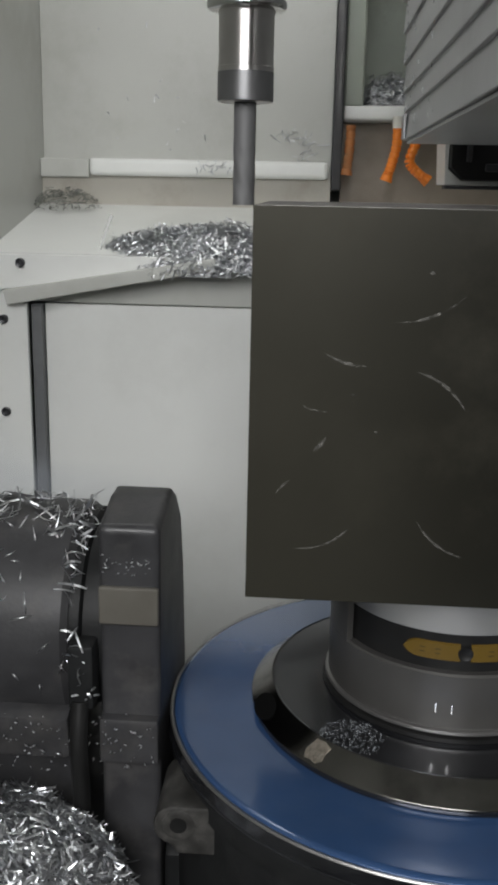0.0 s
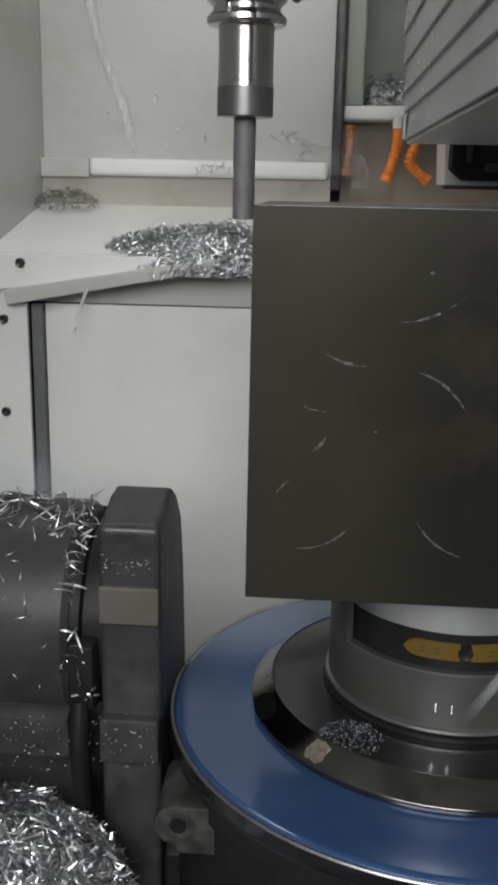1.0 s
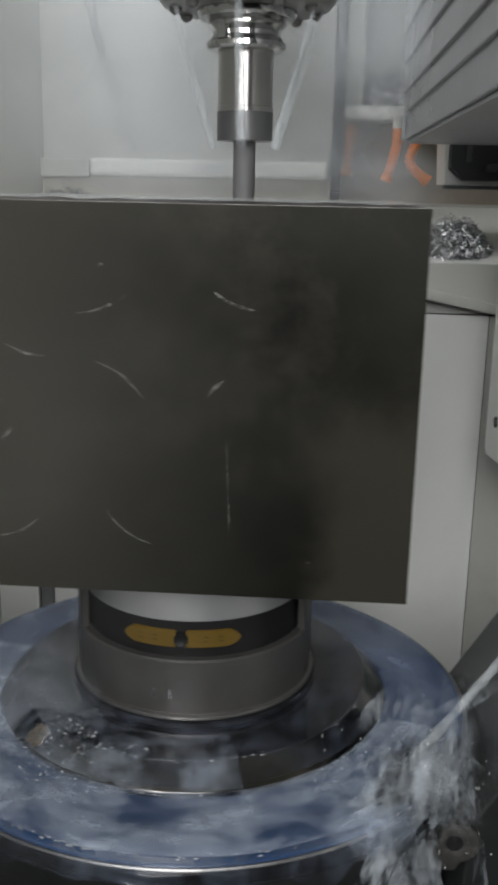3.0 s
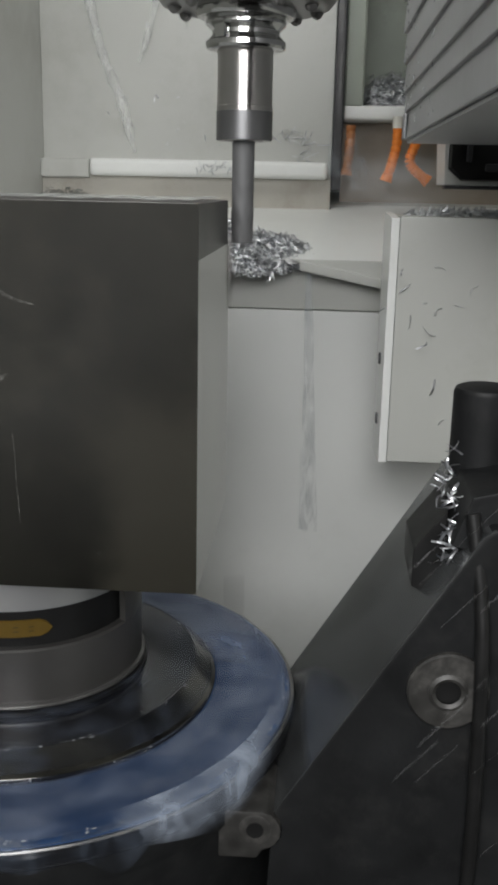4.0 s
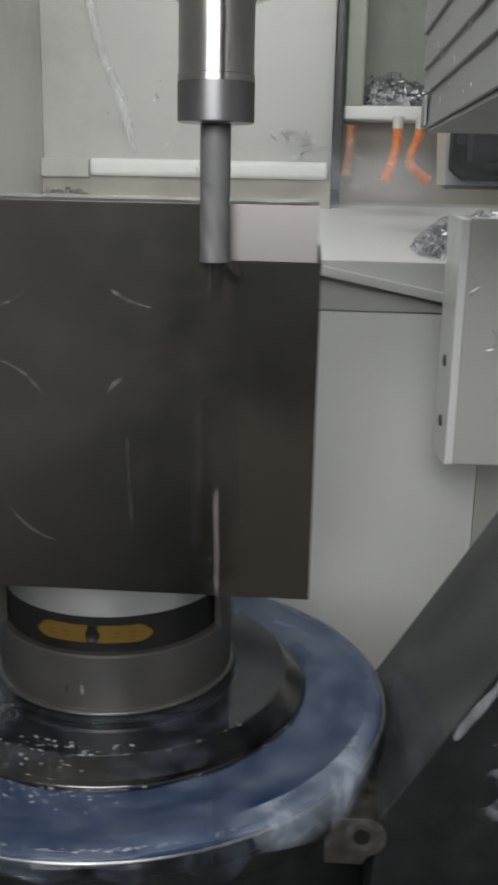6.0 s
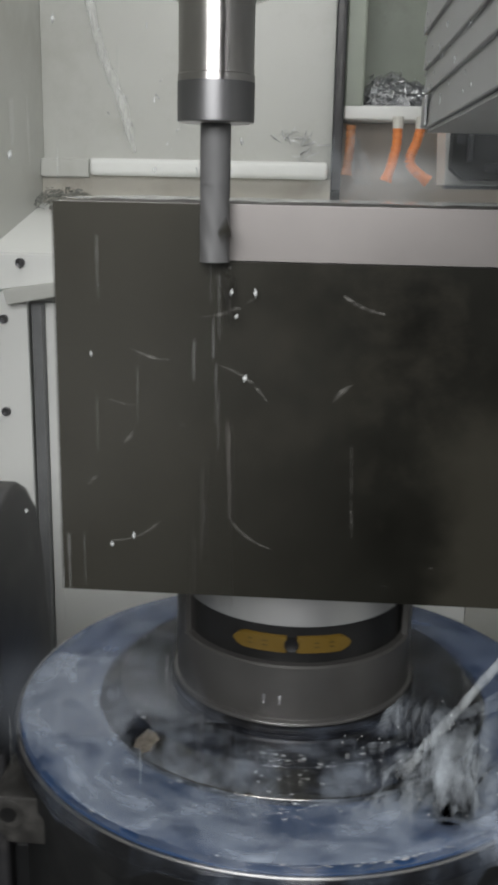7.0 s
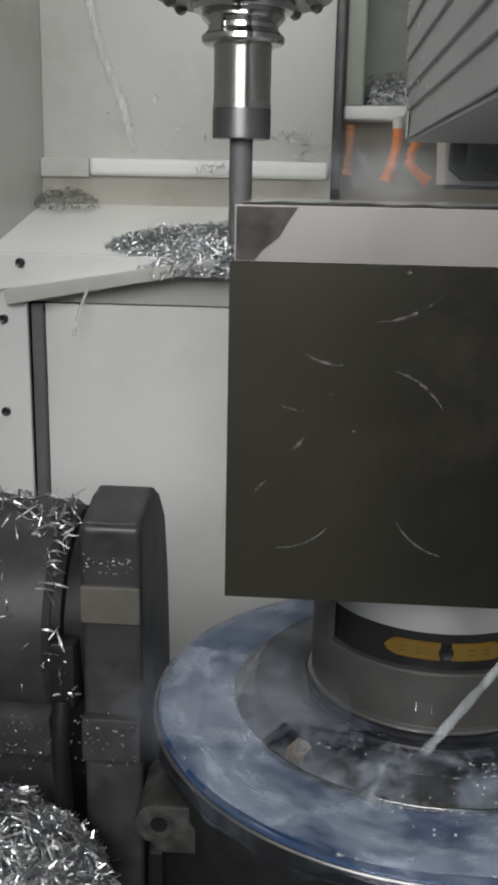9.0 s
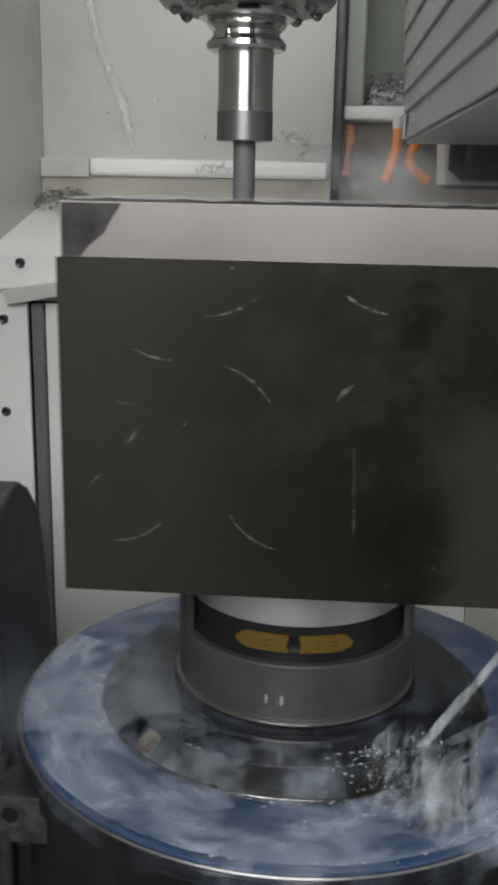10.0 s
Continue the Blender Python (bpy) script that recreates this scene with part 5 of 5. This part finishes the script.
    spill = lambda t, k: along(([(0, 1), (1.22, 1), (1.42, 0), (2.4, 0), (3.4, 1), (10, 1)], [(0, 1), (1.22, 1), (1.42, 0), (10, 0)])[k], t)
    rows = sorted(TABLE_ROWS + [(1.22, .1167), (1.42, .1167), (2.4, .0009), (3.4, -.1428)])
    for k, ob in enumerate(LOBES):
        walk(ob, [(t, pose(x + (.06, -.06)[k] * spill(t, k), AXIS_Y + .03 * spill(t, k), -.020 * spill(t, k), 0, 0, 1.2 * math.sin(3 * t + k))) for t, x in rows])
    for k, ob in enumerate(RAIN):
        rows = [(0, pose(.12, 0, .7))]
        for a in [3.9 + .15 * k + .3 * q for q in range(6)]:
            rows += [(a, pose(.17, 0, .20)), (a + .24, pose(-.09, 0, -.10)), (a + .25, pose(.4, -.3, -.10)), (a + .28, pose(.4, -.3, .20))]
        walk(ob, rows + [(6.2, pose(.12, 0, .7)), (10, pose(.12, 0, .7))])
    hz_in = lambda t: (-.32, .25, .12) if t < 1.05 else (0, 0, 0)
    rows = sorted(TABLE_ROWS + [(1.04, .1167), (1.4, .1167)])
    walk(TABLE_HAZE, [(t, pose(x + hz_in(t)[0], hz_in(t)[1], hz_in(t)[2] + .004 * math.sin(3 * t))) for t, x in rows])
    rows = sorted(TABLE_ROWS + [(1.1, .1167), (1.3, .1167)])
    walk(BLOCK_POOL, [(t, pose(x, 0, -.012 if t < 1.2 else 0)) for t, x in rows])
    turn = lambda t: 180 if t < 1.0 else (0 if t > 1.6 else 180 * (1.6 - t) / .6)
    rows = sorted(TABLE_ROWS + [(t, .1167) for t in (1.0, 1.15, 1.3, 1.45)])
    walk(SKIRT, [(t, pose(x, AXIS_Y, 0, 0, 0, -turn(t) + 1.5 * math.sin(2 * t))) for t, x in rows])
    for k, s in enumerate(FALLS):
        up = [(0, pose(.35, 0, .3))] + [(1.7, pose(.35, 0, .3)), (2.2, pose(0, 0, .02 * k))]
        walk(s, up + [(2.5, pose(.005, 0, -.02)), (2.9, pose(-.005, 0, .02 * (1 - k))), (3.2, pose(-.01, 0, -.01)), (3.7, pose(.32, 0, -.02)), (5.8, pose(.32, 0, 0)), (6.3, pose(0, 0, 0)),
                      (6.6, pose(.004, 0, -.03 * k)), (7.0, pose(.005, 0, .01)), (7.5, pose(.03, 0, 0)), (7.9, pose(.30, 0, 0)), (9.4, pose(.30, 0, 0)), (9.8, pose(.01, 0, 0)), (10, pose(0, 0, -.01))])
    for k, s in enumerate(SPLASHES):
        walk(s, [(0, pose(.5, -.1, .4)), (.95, pose(.5, -.1, .4)), (1.1, pose(.005, 0, 0))] + [(1.1 + .4 * j, pose(.006 * math.sin(j * 2.1 + k) + (.10 if 3.3 < 1.1 + .4 * j < 6.2 else 0), 0, .008 * math.sin(j * 1.7 + 2 * k))) for j in range(1, 22)] + [(10, pose(0, 0, 0))])
    for (p, c), k in zip(MISTS, range(len(MISTS))):
        at = lambda t, x=0, y=0, z=0: (t, Matrix.Translation(c + Vector((x, y, z))))
        gone = (.1 * (k - 2), .1, .75)
        if k == 6:
            # thin haze added before the block to brighten it during the cutter's side run
            walk(p, [at(0, *gone), at(2.1, *gone), at(2.4, -.16, 0, -.06), at(3.0, -.22, 0, -.06), at(3.9, -.20), at(5.5, -.20), at(6.5, -.22, 0, -.04), at(7.1, -.16, 0, -.05), at(7.4, *gone), at(10, *gone)])
        elif k == 7:
            walk(p, [at(0, *gone), at(3.9, *gone), at(4.2), at(5.4, .02, 0, .01), at(6.4, .10, .2, .02), at(10, .12, .2, .03)])
        elif k == 9:
            # haze that keeps hanging round the hoses
            walk(p, [at(0, *gone), at(1.05, *gone), at(1.25, 0, 0, .01)] + [at(1.25 + .7 * q, .006 * math.sin(2 * q), 0, .008 * math.sin(1.3 * q)) for q in range(1, 13)] + [at(10)])
        elif k in (4, 5):
            # the low haze before the panel sinks away behind the block as the jets stop
            out = (.42, .10, -.62)
            end = 1.95 if k == 4 else 2.30
            walk(p, [at(0, *out), at(1.05, *out), at(1.22, .02, 0, .02), at(1.5), at(end - .25, .02, 0, -.05), at(end, *out), at(10, *out)])
        else:
            ease = [at(1.9, -.03, .04, .06), at(2.3, -.03, .04, .06)] if k in (0, 1, 2) else [at(1.8, -.02, 0, .03), at(2.0, *gone), at(2.33, *gone)]
            walk(p, [at(0, *gone), at(1.06, *gone), at(1.2, 0, 0, .02), at(1.6, -.02, 0, 0)] + ease + [at(2.5), at(2.95, .03, 0, .02), at(3.2, *gone), at(10, *gone)])
    walk(NOZZLE_JETS, [(0, pose(SPINDLE_X, .8145, 1.85)), (1.02, pose(SPINDLE_X, .8145, 1.85)), (1.18, pose(SPINDLE_X, .8145, 1.498)), (1.75, pose(SPINDLE_X, .8145, 1.485)), (3.0, pose(SPINDLE_X, .8145, 1.485)),
                       (3.14, pose(SPINDLE_X, .8145, 1.85)), (10, pose(SPINDLE_X, .8145, 1.85))])
    walk(BURST, [(0, pose(-.06, 0, 1.0)), (2.3, pose(-.06, 0, 1.0)), (2.48, pose(-.04, 0, .24)), (2.6, pose(0, 0, 0)), (2.66, pose(.02, 0, -.25)), (2.74, pose(.03, 0, -.62)), (10, pose(.03, 0, -.62))])
    for k, s in enumerate(DROPS):
        away = pose(-.3, -.2, 1.95)
        rows = [(0, away)]
        for a in ((4.3, 6.2, 7.0, 7.9) if k == 0 else ((6.45, 7.3) if k == 1 else (6.75, 7.6))):
            rows += [(a - .06, away), (a - .02, pose(-.05, .58, 1.62)), (a + .55, pose(-.06, .575, 1.27)), (a + .66, pose(-.05, .57, .80)), (a + .69, pose(-.3, -.2, .80)), (a + .73, away)]
        walk(s, [row for row in rows if row[0] < 9.95] + [(10, away)])


motions()
